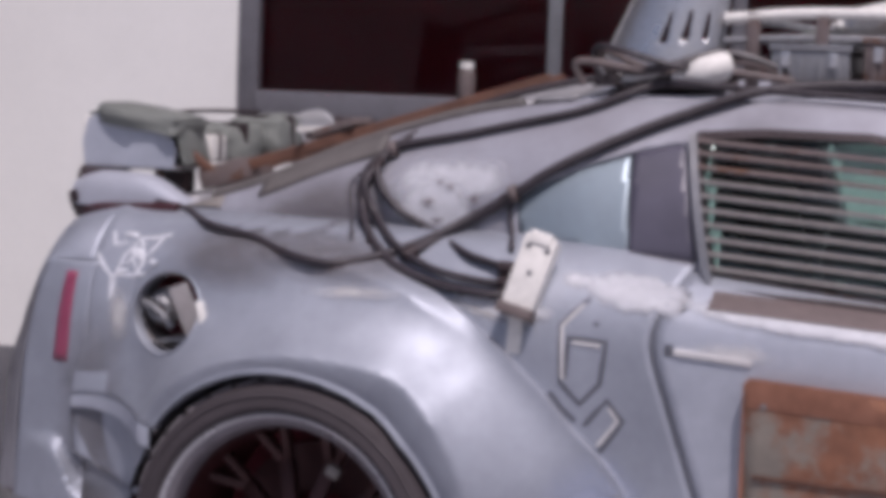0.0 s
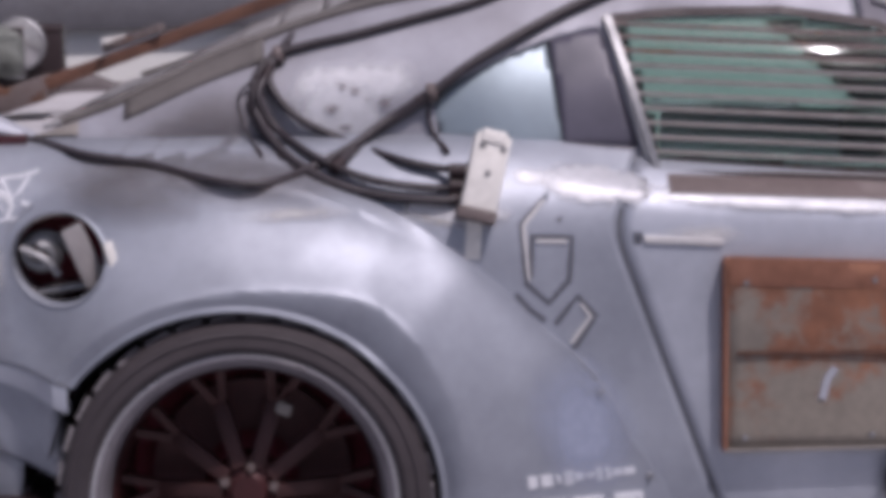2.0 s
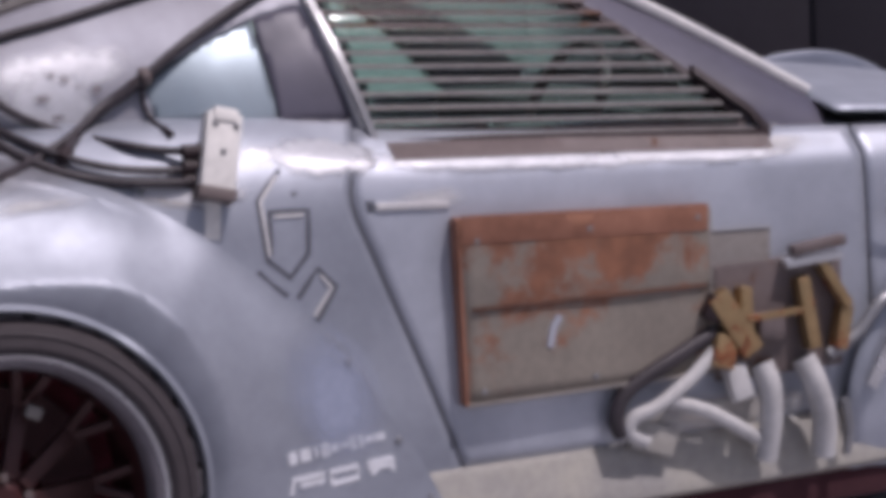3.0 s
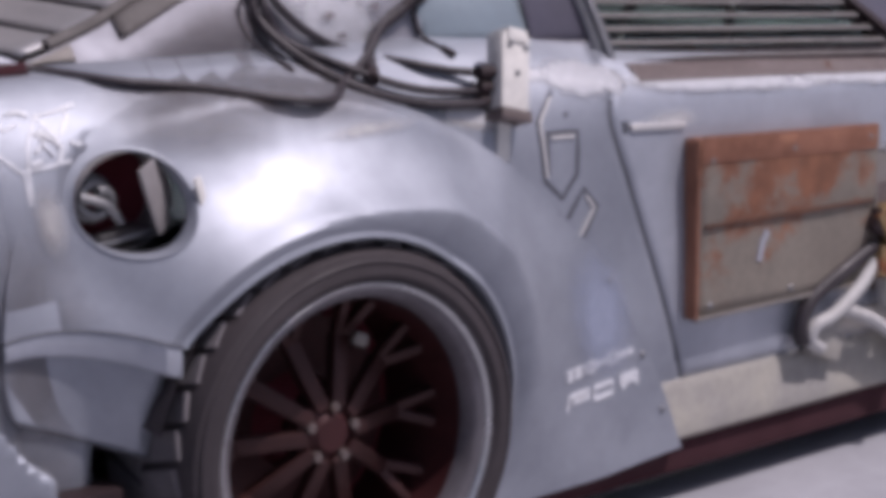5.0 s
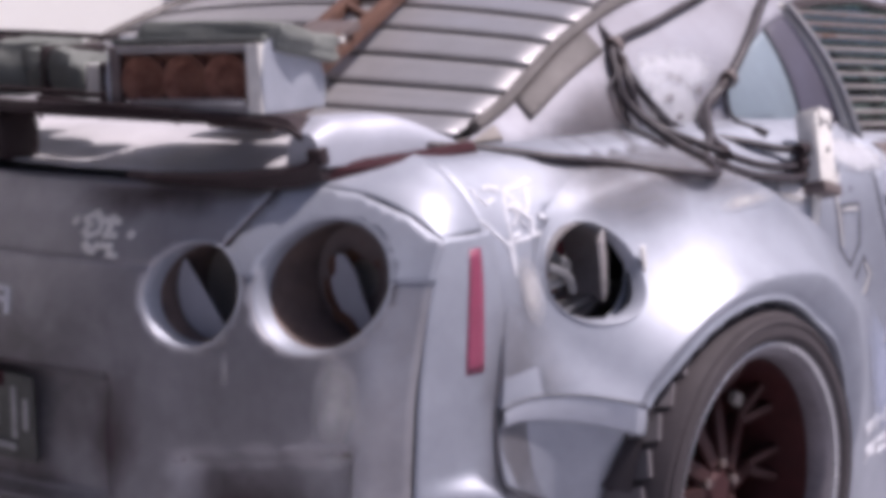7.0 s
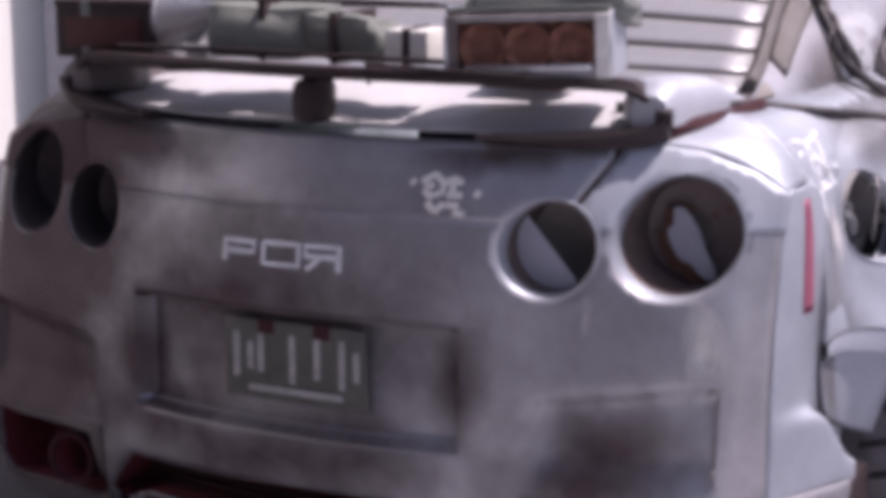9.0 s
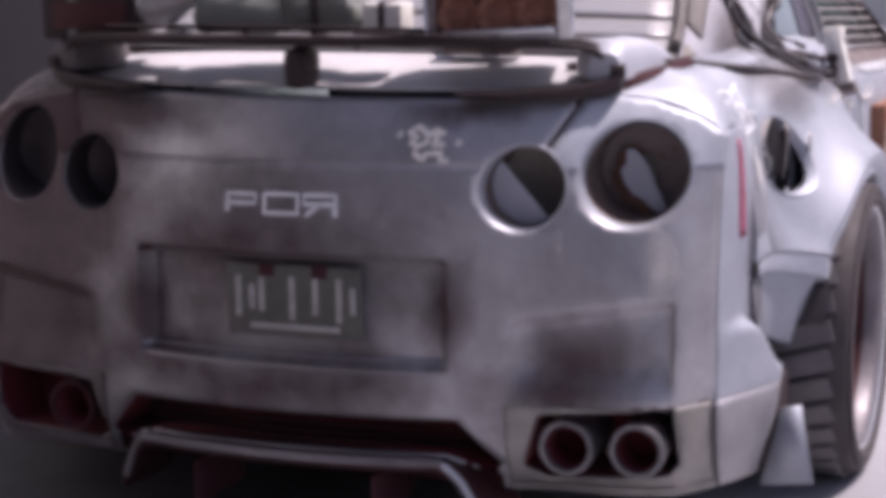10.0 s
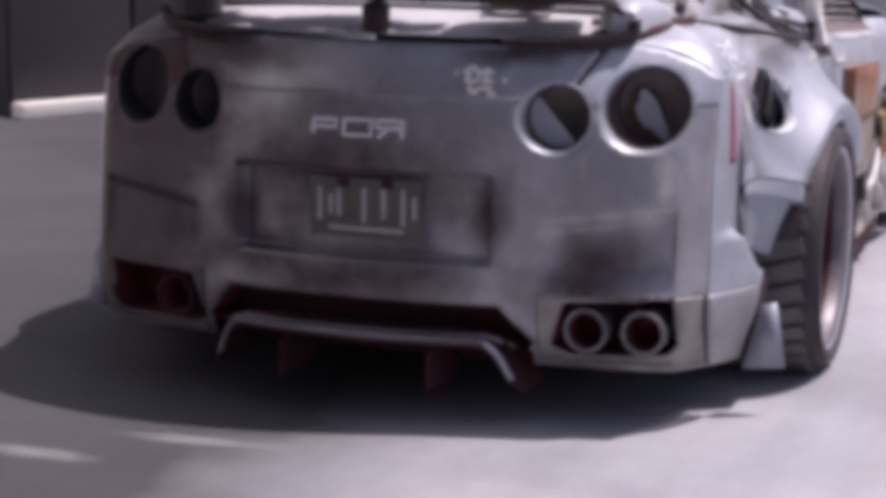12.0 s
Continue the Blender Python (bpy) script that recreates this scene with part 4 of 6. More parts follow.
    # filler hole
    def on(a, b):
        x, z = a, b
        th = math.atan2(z - AZ, x - AX)
        r = math.hypot(x - AX, z - AZ)
        u = (r - R_ARCH) / (R_OUT(th) - R_ARCH)
        if u <= 1:
            return flare_f(th, u)
        return flank_f(x, z)
    hc = circle2(HOLE[0], HOLE[1], HOLE[2], 40, HOLE_W)
    rim = bmesh.new()
    rows = []
    for k, (a, b) in enumerate(hc):
        p = Vector(on(a, b))
        o = Vector((a - HOLE[0], 0, b - HOLE[1])) / HOLE[2]
        rows.append([rim.verts.new(q) for q in (p + o * 0.004 + Vector((0, -0.001, 0)), p + Vector((0, -0.004, 0)), p - o * 0.004 + Vector((0, 0.004, 0)), p - o * 0.006 + Vector((0, 0.022, 0)))])
    n = len(rows)
    for k in range(n):
        a, b = rows[k], rows[(k + 1) % n]
        for j in range(3):
            rim.faces.new((a[j], a[j + 1], b[j + 1], b[j]))
    port = part("filler_port", rim, REARGREY, car, "round open filler port in the flank, innards showing")
    hx, hz = HOLE[0], HOLE[1]
    wide = Matrix.Translation((hx, 0, hz)) @ Matrix.Diagonal((HOLE_W, 1, 1, 1)) @ Matrix.Rotation(radians(90), 4, "X")
    part("port_back", lathe([(0, 0.775), (0.090, 0.775)], 32, wide), CAVITY, port)
    part("port_wall", lathe([(0.090, 0.77), (0.084, 0.84), (0.079, 0.875)], 32, wide), PLATEGREY, port)
    part("coil", tube([(hx - 0.040 + (0.040 - 0.0008 * t) * math.cos(t * 0.62), -0.815 - 0.0022 * t, hz + 0.002 + (0.036 - 0.0008 * t) * math.sin(t * 0.62)) for t in range(24)], 0.009, 8, 3), STEEL, port)
    part("spring_end", tube([(hx - 0.075, -0.865, hz + 0.015), (hx - 0.03, -0.872, hz - 0.004), (hx - 0.005, -0.868, hz - 0.035)], 0.008, 8, 4), STEEL, port)
    part("brace", box((hx + 0.046, -0.893, hz + 0.004), (0.042, 0.006, 0.120), Matrix.Rotation(radians(24), 4, "Z") @ Matrix.Rotation(radians(-22), 4, "Y"), 0.0025), PLATEGREY, port)
    part("floor_plate", box((hx + 0.005, -0.835, hz - 0.062), (0.11, 0.07, 0.010), Matrix.Rotation(radians(-8), 4, "Y"), 0.003), STEEL, port)
    # White bar that stands in for the bright glint on the rim.
    part("catch", box((hx + 0.104, on(hx + 0.104, hz)[1] - 0.001, hz + 0.006), (0.018, 0.006, 0.062), Matrix.Rotation(radians(-14), 4, "Y") @ Matrix.Rotation(radians(22), 4, "Z"), 0.0028), WHITE, port)

    # quarter panel behind and above the flare
    g = []
    NX, NZ = 60, 40
    for i in range(NX + 1):
        row = []
        for j in range(NZ + 1):
            z = 0.14 + (0.985 - 0.14) * j / NZ
            x0, x1 = -0.56, GAP(z) - 0.0006
            row.append((x0 + (x1 - x0) * i / NX, z))
        g.append(row)
    disc = circle2(AX, AZ, R_ARCH + 0.03, 48)
    q = part("quarter_panel", sheet(flank_f, g, [disc, circle2(HOLE[0], HOLE[1], 0.098, 30, HOLE_W)]), REARGREY, car, "dented grey rear quarter panel", thick=0.003)
    mirrored(q)
    # flat corner between tail and flank, with its reflector
    for s in (-1, 1):
        bm = bmesh.new()
        rows = []
        for k in range(61):
            z = 0.330 + (0.868 - 0.330) * k / 60
            a = Vector(rear_f(0.845, z))
            xe = -0.545 + 0.10 * sm(0.84, 0.98, z)
            b = Vector((xe, flank_w(xe, z) + 0.004, z))
            c = Vector((xe + 0.030, flank_w(xe, z) + 0.064, z))
            row = []
            for t in (j / 16 for j in range(17)):
                edge = 0.478 - 0.095 * sm(0.55, 1.0, t)
                p = a.lerp(b.lerp(c, sm(edge + 0.016, edge - 0.020, z)), t)
                row.append(bm.verts.new((p.x, s * (p.y + 0.006 * math.sin(math.pi * t)), z)))
            rows.append(row)
        for a, b in zip(rows, rows[1:]):
            for j in range(16):
                bm.faces.new((a[j], a[j + 1], b[j + 1], b[j]))
        part("corner_panel", bm, REARGREY if s < 0 else LEFTSHADE, car, thick=0.003)
        bm = bmesh.new()
        q = [(-0.552, s * 0.946, 0.282), (-0.545, s * 0.984, 0.290), (-0.535, s * 1.010, 0.122), (-0.552, s * 0.902, 0.114)]
        bm.faces.new([bm.verts.new(p) for p in q])
        part("canard", bm, REARGREY, car, "small bare fin at the bumper corner", thick=0.008)
        # Black block: shows as the dark slit, made deep to stop stray sun.
        part("dark_slit", box((-0.448, s * 0.872, 0.225), (0.106, 0.115, 0.20), None, 0.003), BLACK, car)

        def mk(z, t, s=s):
            a = Vector(rear_f(0.845, z))
            b = Vector((-0.545, flank_w(-0.545, z) + 0.004, z))
            p = a.lerp(b, t)
            return (p.x - 0.001, s * (p.y + 0.006 * math.sin(math.pi * t) + 0.0018), z)
        part("side_marker", sheet(mk, grid(0.650, 0.846, 0.50, 0.72, 12, 4)), RED, car, "slim faded red side marker reflector", thick=0.0015)
        # rounded shoulder between tail, flank and deck
        edge = catmull([rear_f(0.845, 0.866), rear_f(0.79, 0.90), rear_f(0.70, 0.932), rear_f(0.585, 0.945)], 6)
        bm = bmesh.new()
        rows = []
        for n_, p in enumerate(edge):
            t = n_ / (len(edge) - 1)
            z = 0.868 + 0.117 * t
            q = Vector((-0.555, flank_w(-0.555, z) + 0.001, z))
            push = 0.016 * math.sin(math.pi * t) * Vector((-0.55, 0.55, 0.6))
            row = []
            for j in range(13):
                u = j / 12
                v = p.lerp(q, u) + push * math.sin(math.pi * u)
                row.append(bm.verts.new((v.x, s * v.y, v.z)))
            rows.append(row)
        for a, b in zip(rows, rows[1:]):
            for j in range(12):
                bm.faces.new((a[j], a[j + 1], b[j + 1], b[j]))
        part("shoulder", bm, REARGREY if s < 0 else LEFTSHADE, car, "rounded grey shoulder over the lamp", thick=0.003)
        # dusty lower corner
        def lc(t, z, s=s):
            a = Vector(rear_f(0.845, z))
            b = Vector((-0.515, flank_w(-0.545, z) + 0.070, z))
            t *= 1 - 0.24 * sm(0.30, 0.15, z)
            return (a.x + (b.x - a.x) * t - 0.003, s * (a.y + (b.y - a.y) * t + 0.006 * math.sin(math.pi * t) + 0.004), z)
        part("lower_corner", sheet(lc, grid(0.0, 0.90, 0.150, 0.338, 12, 10)), TAILGREY if s < 0 else LEFTSHADE, car, thick=0.003)
    # shoulder scars: bare, polished and filled patches over the arch
    random.seed(8)
    scr = part("scratches", strip(flank_f, [(-0.46, 0.90), (-0.43, 0.875), (-0.44, 0.85)], 0.007, (0, -0.006, 0)), DECAL, car, "white scraped paint on the shoulder")
    for run, w in (([(-0.55, 0.885), (-0.53, 0.865), (-0.505, 0.842), (-0.46, 0.846), (-0.42, 0.852)], 0.006), ([(-0.502, 0.838), (-0.498, 0.79)], 0.006), ([(-0.495, 0.80), (-0.492, 0.85), (-0.482, 0.885), (-0.455, 0.922), (-0.42, 0.925), (-0.385, 0.934)], 0.006),
                   ([(-0.455, 0.922), (-0.432, 0.884), (-0.418, 0.90), (-0.402, 0.924)], 0.007), ([(-0.53, 0.93), (-0.515, 0.905), (-0.49, 0.912)], 0.005), ([(-0.475, 0.868), (-0.455, 0.884), (-0.47, 0.90)], 0.006)):
        part("scrape", strip(flank_f, run, w * 0.75, (0, -0.004, 0)), DECAL, scr)
    for k in range(6):
        a, b = random.uniform(-0.50, -0.36), random.uniform(0.855, 0.925)
        da, db = random.uniform(-0.03, 0.03), random.uniform(-0.02, 0.02)
        part("scrape", strip(flank_f, [(a, b), (a + da, b + db), (a + da * 1.6, b + db * 0.4)], random.uniform(0.002, 0.006), (0, -0.006, 0)), DECAL, scr)


GAP = curve1([(0.10, 0.955), (0.27, 0.895), (0.593, 0.775), (0.70, 0.735), (0.806, 0.700), (0.87, 0.715), (0.95, 0.752), (1.0, 0.78)])
flank()


# doors and front flank -----------------------------------------------------
def door():
    g = []
    for i in range(41):
        row = []
        for j in range(31):
            z = 0.265 + (BELT(0.75 + 1.08 * i / 40) + 0.0 - 0.265) * j / 30
            x0, x1 = GAP(z) + 0.0006, 1.835
            row.append((x0 + (x1 - x0) * i / 40, z))
        g.append(row)
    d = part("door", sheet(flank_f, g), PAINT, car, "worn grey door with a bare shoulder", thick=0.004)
    far = mirrored(d)
    part("door_gap", strip(flank_f, [(GAP(z), z) for z in (0.27 + 0.58 * k / 24 for k in range(25))], 0.007, (0, -0.0032, 0)), OUTLINE, d)
    hz = 0.79
    part("handle", box((0.82, -0.903, hz), (0.15, 0.014, 0.015), Matrix.Rotation(radians(3), 4, "Y"), 0.005), BARE, d, "scuffed pale flush door handle")
    part("handle_recess", box((0.735, -0.897, hz + 0.004), (0.018, 0.012, 0.026), None, 0.003), OUTLINE, d)
    # sill
    bm = bmesh.new()
    rows = []
    for i in range(25):
        x = 0.80 + 1.11 * i / 24
        rows.append([bm.verts.new((x, y, z)) for y, z in ((-0.88, 0.275), (-0.908, 0.262), (-0.916, 0.245), (-0.916, 0.20), (-0.921, 0.19), (-0.921, 0.15), (-0.89, 0.125), (-0.78, 0.12))])
    for a, b in zip(rows, rows[1:]):
        for k in range(7):
            bm.faces.new((a[k], a[k + 1], b[k + 1], b[k]))
    lip = part("skirt_lip", box((1.12, -0.890, 0.104), (1.62, 0.03, 0.072), None, 0.006), HOLLOW, car, "dark lip under the side skirt")
    mirrored(lip)
    s = part("side_skirt", bm, SILL, car, "dusty beige side skirt", thick=0.003)
    mirrored(s)
    # front fender and its flare
    g = grid(1.842, 3.55, 0.145, lambda x: BELT(x) - 0.0, 60, 30)
    q = part("front_fender", sheet(flank_f, g, [circle2(FX, AZ, 0.40, 48)]), PAINT, car, thick=0.003)
    mirrored(q)

    def fflare(th, u):
        ro = 0.60 + 0.42 * sm(2.3, 3.2, th)
        r = R_ARCH + (ro - R_ARCH) * u
        x, z = FX + r * math.cos(th), AZ + r * math.sin(th)
        return (x, -(flank_w(x, max(0.12, z)) + 0.03 + 0.10 * (1 - u) ** 1.4), z)
    f = part("over_fender", sheet(fflare, grid(-0.2, 3.36, 0, 1, 60, 14)), PAINT, car, "wide bolt-on grey wheel arch flare", thick=0.008)
    mirrored(f)
    # trim strip on the flare's trailing edge
    tr = part("striped_trim", beam((2.02, -0.965, 0.665), (1.80, -0.965, 0.32), 0.03, 0.008, up=(0, 1, 0)), ALU, car, "black and bare metal trim strip")
    part("black_band", beam((2.005, -0.972, 0.665), (1.90, -0.972, 0.50), 0.016, 0.008, up=(0, 1, 0)), BLACK, tr)
    part("black_band", beam((1.885, -0.972, 0.475), (1.845, -0.972, 0.41), 0.016, 0.008, up=(0, 1, 0)), BLACK, tr)
    part("top_edge", beam((1.86, -0.945, 0.688), (2.02, -0.962, 0.672), 0.02, 0.008, up=(0, 1, 0)), ALU, tr)
    # nose and bonnet
    bm = sheet(lambda y, z: (3.72 - 0.45 * y * y - 0.25 * max(0, z - 0.5), y, z), grid(-0.82, 0.82, 0.14, 0.72, 24, 12))
    part("front_bumper", bm, PAINT, car, thick=0.004)

    def hood(x, y):
        t = (x - 1.75) / 1.85
        return (x, y * (1 - 0.16 * sm(2.9, 3.7, x)), 0.99 - 0.30 * t ** 1.4 - 0.09 * (y / 0.85) ** 2 + 0.0)
    part("bonnet", sheet(hood, grid(1.80, 3.62, -0.86, 0.86, 40, 30)), PAINT, car, thick=0.004)


door()


# cabin ------------------------------------------------------------------------
RAIL_Z = curve1([(-0.43, 0.985), (-0.26, 1.036), (-0.05, 1.128), (0.20, 1.209), (0.45, 1.250), (0.75, 1.262), (1.05, 1.262), (1.25, 1.225), (1.5, 1.11), (1.85, 0.90)])
RAIL_Y = curve1([(-0.43, 0.69), (-0.26, 0.665), (-0.05, 0.625), (0.20, 0.60), (0.45, 0.595), (0.75, 0.60), (1.05, 0.60), (1.25, 0.615), (1.5, 0.66), (1.85, 0.75)])


def cabin_f(x, z):
    zb, zr = BELT(x) - 0.02, RAIL_Z(x)
    yb, yr = flank_w(x, min(0.985, BELT(x) - 0.005)), RAIL_Y(x)
    yb = max(yb - 0.01, yr)
    t = max(-0.2, min(1.2, (z - zb) / max(0.01, zr - zb)))
    return (x, -(yb + (yr - yb) * t + 0.035 * math.sin(math.pi * max(0, min(1, t))) * sm(0.02, 0.2, zr - zb)), z)


SIDE_WIN = [(0.785, 0.928), (1.0, 0.912), (1.3, 0.896), (1.60, 0.880), (1.50, 0.985), (1.36, 1.10), (1.24, 1.175), (1.05, 1.205), (0.85, 1.205), (0.712, 1.195)]
QUARTER_WIN = [(0.372, 0.975), (0.61, 0.962), (0.755, 0.950), (0.690, 1.178), (0.60, 1.158), (0.50, 1.125), (0.41, 1.082), (0.362, 1.05)]


def cabin():
    A = grid(1.205, 1.80, lambda x: BELT(x) - 0.015, RAIL_Z, 44, 30)
    mirrored(part("windscreen_pillar", sheet(cabin_f, A, [SIDE_WIN]), GLOSSY, car, "dark windscreen pillar", thick=0.004))
    A = grid(-0.43, 1.20, lambda x: BELT(x) - 0.015, RAIL_Z, 110, 30)
    s = part("cabin_side", sheet(cabin_f, A, [SIDE_WIN, QUARTER_WIN]), PILLAR, car, "pale grey pillar and roof rail panel", thick=0.004)
    mirrored(s)
    off = lambda d: (lambda x, z: (x, cabin_f(x, z)[1] + d, z))
    for nm, poly, na in (("side_window", SIDE_WIN, 40), ("quarter_window", [p for p in QUARTER_WIN if p[0] < 0.7][:2] + [(0.585, 1.155)] + QUARTER_WIN[5:], 20)):
        xs, zs = [p[0] for p in poly], [p[1] for p in poly]
        w = part(nm, sheet(off(0.008), grid(min(xs), max(xs), min(zs), max(zs), na, 16), keep=poly), GLASS if nm == "side_window" else SKYGLASS, car, "greenish reflective glass" if nm == "side_window" else "pale blue-green reflective glass", thick=0.004)
        w.visible_shadow = False
        o = mirrored(w)
        o.visible_shadow = False
    pil = [(0.612, 0.958), (0.755, 0.948), (0.693, 1.18), (0.59, 1.157)]
    p = part("pillar_cover", sheet(off(0.003), grid(0.58, 0.76, 0.94, 1.19, 14, 16), keep=pil), GLOSSY, car, "dark glossy pillar cover", thick=0.004)
    mirrored(p)
    for a, b in zip(SIDE_WIN, SIDE_WIN[1:] + SIDE_WIN[:1]):
        part("window_seal", strip(off(-0.004), [a, b], 0.016, (0, -0.004, 0)), BROWN if a[1] < 0.95 and b[1] < 0.95 else BLACK, car)
    part("window_seal", strip(off(-0.006), [(0.772, 0.93), (0.703, 1.20)], 0.014, (0, -0.005, 0)), WHITE, car)

    # roof
    def roof_f(x, y):
        yr, zr = RAIL_Y(x), RAIL_Z(x)
        t = y / yr
        return (x, y, zr + 0.045 * (1 - t * t) * sm(-0.43, 0.3, x))
    g = [[(x, RAIL_Y(x) * (-1 + 2 * j / 24)) for j in range(25)] for x in (0.43 + 0.68 * i / 30 for i in range(31))]
    part("roof", sheet(roof_f, g), PALE, car, "pale grey roof skin", thick=0.004)
    g = [[(x, RAIL_Y(x) * (-1 + 2 * j / 24)) for j in range(25)] for x in (1.11 + 0.74 * i / 30 for i in range(31))]
    ws = part("windscreen", sheet(roof_f, g), GLASS, car, thick=0.004)
    ws.visible_shadow = False
    # rear window under broad pale slats
    N = 9
    for k in range(N):
        x0 = -0.40 + (0.43 + 0.40) * k / N
        x1 = -0.40 + (0.43 + 0.40) * (k + 1) / N - 0.006
        g = [[(x0 + (x1 - x0) * i / 5, (RAIL_Y(x0 + (x1 - x0) * i / 5) - 0.03) * (-1 + 2 * j / 20)) for j in range(21)] for i in range(6)]
        fn = lambda x, y, x0=x0, x1=x1: (roof_f(x, y)[0], y, roof_f(x, y)[2] + 0.002 + 0.005 * (x1 - x) / (x1 - x0))
        part("rear_slat", sheet(fn, g), SLATS, car, "broad pale slat over the rear window", thick=0.006)
    g = [[(x, RAIL_Y(x) * 0.99 * (-1 + 2 * j / 16)) for j in range(17)] for x in (-0.41 + 0.84 * i / 16 for i in range(17))]
    part("rear_window", sheet(lambda x, y: (x, y, roof_f(x, y)[2] - 0.008), g), TRIM, car)
    for s in (-1, 1):
        pts = [(x, s * (RAIL_Y(x) - 0.012), RAIL_Z(x) + 0.008) for x in (-0.36, -0.26, -0.15, -0.05, 0.08, 0.2, 0.32)]
        part("window_trim", tube(pts, 0.013, 8), TRIM, car, "weathered olive window edge trim")
        band = lambda x, z, s=s: (x, s * (-cabin_f(x, z)[1] + 0.006), z)
        part("trim_band", sheet(band, grid(-0.235, 0.035, lambda x: RAIL_Z(x) - 0.028 - 0.03 * (x + 0.235), lambda x: RAIL_Z(x) + 0.004, 14, 4)), TRIM, car, "dark olive band under the window edge", thick=0.010)
        part("trim_flap", sheet(band, grid(-0.415, -0.325, lambda x: 0.988 + 0.10 * max(0, x + 0.33), lambda x: RAIL_Z(x) - 0.002, 12, 4)), DULL, car, "pale flap at the foot of the window edge", thick=0.008)

    # deck in front of the wing
    def deck_f(x, y):
        return (x, y, 0.985 - 0.035 * sm(-0.5, -0.80, x) - 0.02 * (abs(y) / 0.7) ** 4 + 0.004)
    g = [[(x, min(0.70, math.sqrt(max(0.02, (x + 0.845) / 0.43)) if x < -0.6 else 0.70) * (-1 + 2 * j / 24)) for j in range(25)] for x in (-0.83 + 0.45 * i / 20 for i in range(21))]
    part("deck", sheet(deck_f, g), DECKPAINT, car, "pale boot deck", thick=0.004)
    # rounded shoulder ends of the boot spoiler
    for s in (-1, 1):
        bm = bmesh.new()
        rows = []
        for i in range(15):
            t = i / 14
            x = -0.730 + 0.375 * t
            w = (0.07 + 0.10 * sm(0.0, 0.3, t)) * (1 - 0.72 * t)
            h = 0.076 * (0.70 + 0.30 * sm(0.0, 0.12, t)) * (1 - 0.97 * sm(0.40, 1.05, t))
            yc = 0.650 + 0.050 * t - w / 2
            rows.append([bm.verts.new((x, s * (yc + w * 0.5 * math.copysign(abs(math.cos(a)) ** 0.6, math.cos(a))), 0.972 + h * math.sin(a) ** 0.7)) for a in (math.pi * k / 10 for k in range(11))])
        for a, b in zip(rows, rows[1:]):
            for k in range(10):
                bm.faces.new((a[k], a[k + 1], b[k + 1], b[k]))
        bm.faces.new(rows[0])
        # Left end darkened to stand in for shade.
        part("spoiler_end", bm, CREAM if s < 0 else LEFTSHADE, car, "smooth pale spoiler shoulder")
        # Dark tube in place of the shadow under the spoiler's end.
        part("spoiler_gap", tube([(-0.70, s * 0.632, 0.957), (-0.62, s * 0.672, 0.966), (-0.50, s * 0.700, 0.974), (-0.42, s * 0.708, 0.98)], 0.016, 8), HOLLOW, car)
    # inside
    part("cabin_floor", box((0.9, 0, 0.35), (2.2, 1.5, 0.04), None, 0), SEATS, car)
    part("dashboard", box((1.66, 0, 0.80), (0.35, 1.35, 0.22), None, 0.05), SEATS, car)
    for y in (-0.36, 0.36):
        st = part("seat", box((0.98, y, 0.52), (0.50, 0.48, 0.20), None, 0.06), SEATS, car, "dark bucket seat")
        part("backrest", box((0.66, y, 0.82), (0.16, 0.46, 0.62), Matrix.Rotation(radians(-14), 4, "Y"), 0.07), SEATS, st)
        part("headrest", box((0.58, y, 1.10), (0.10, 0.22, 0.14), None, 0.045), SEATS, st)
    part("steering_wheel", lathe([(0.17 + 0.014 * math.cos(t), 0.014 * math.sin(t)) for t in (2 * math.pi * k / 10 for k in range(10))], 36, Matrix.Translation((1.40, -0.36, 0.90)) @ Matrix.Rotation(radians(-65), 4, "Y"), closed=True), BLACK, car)


cabin()


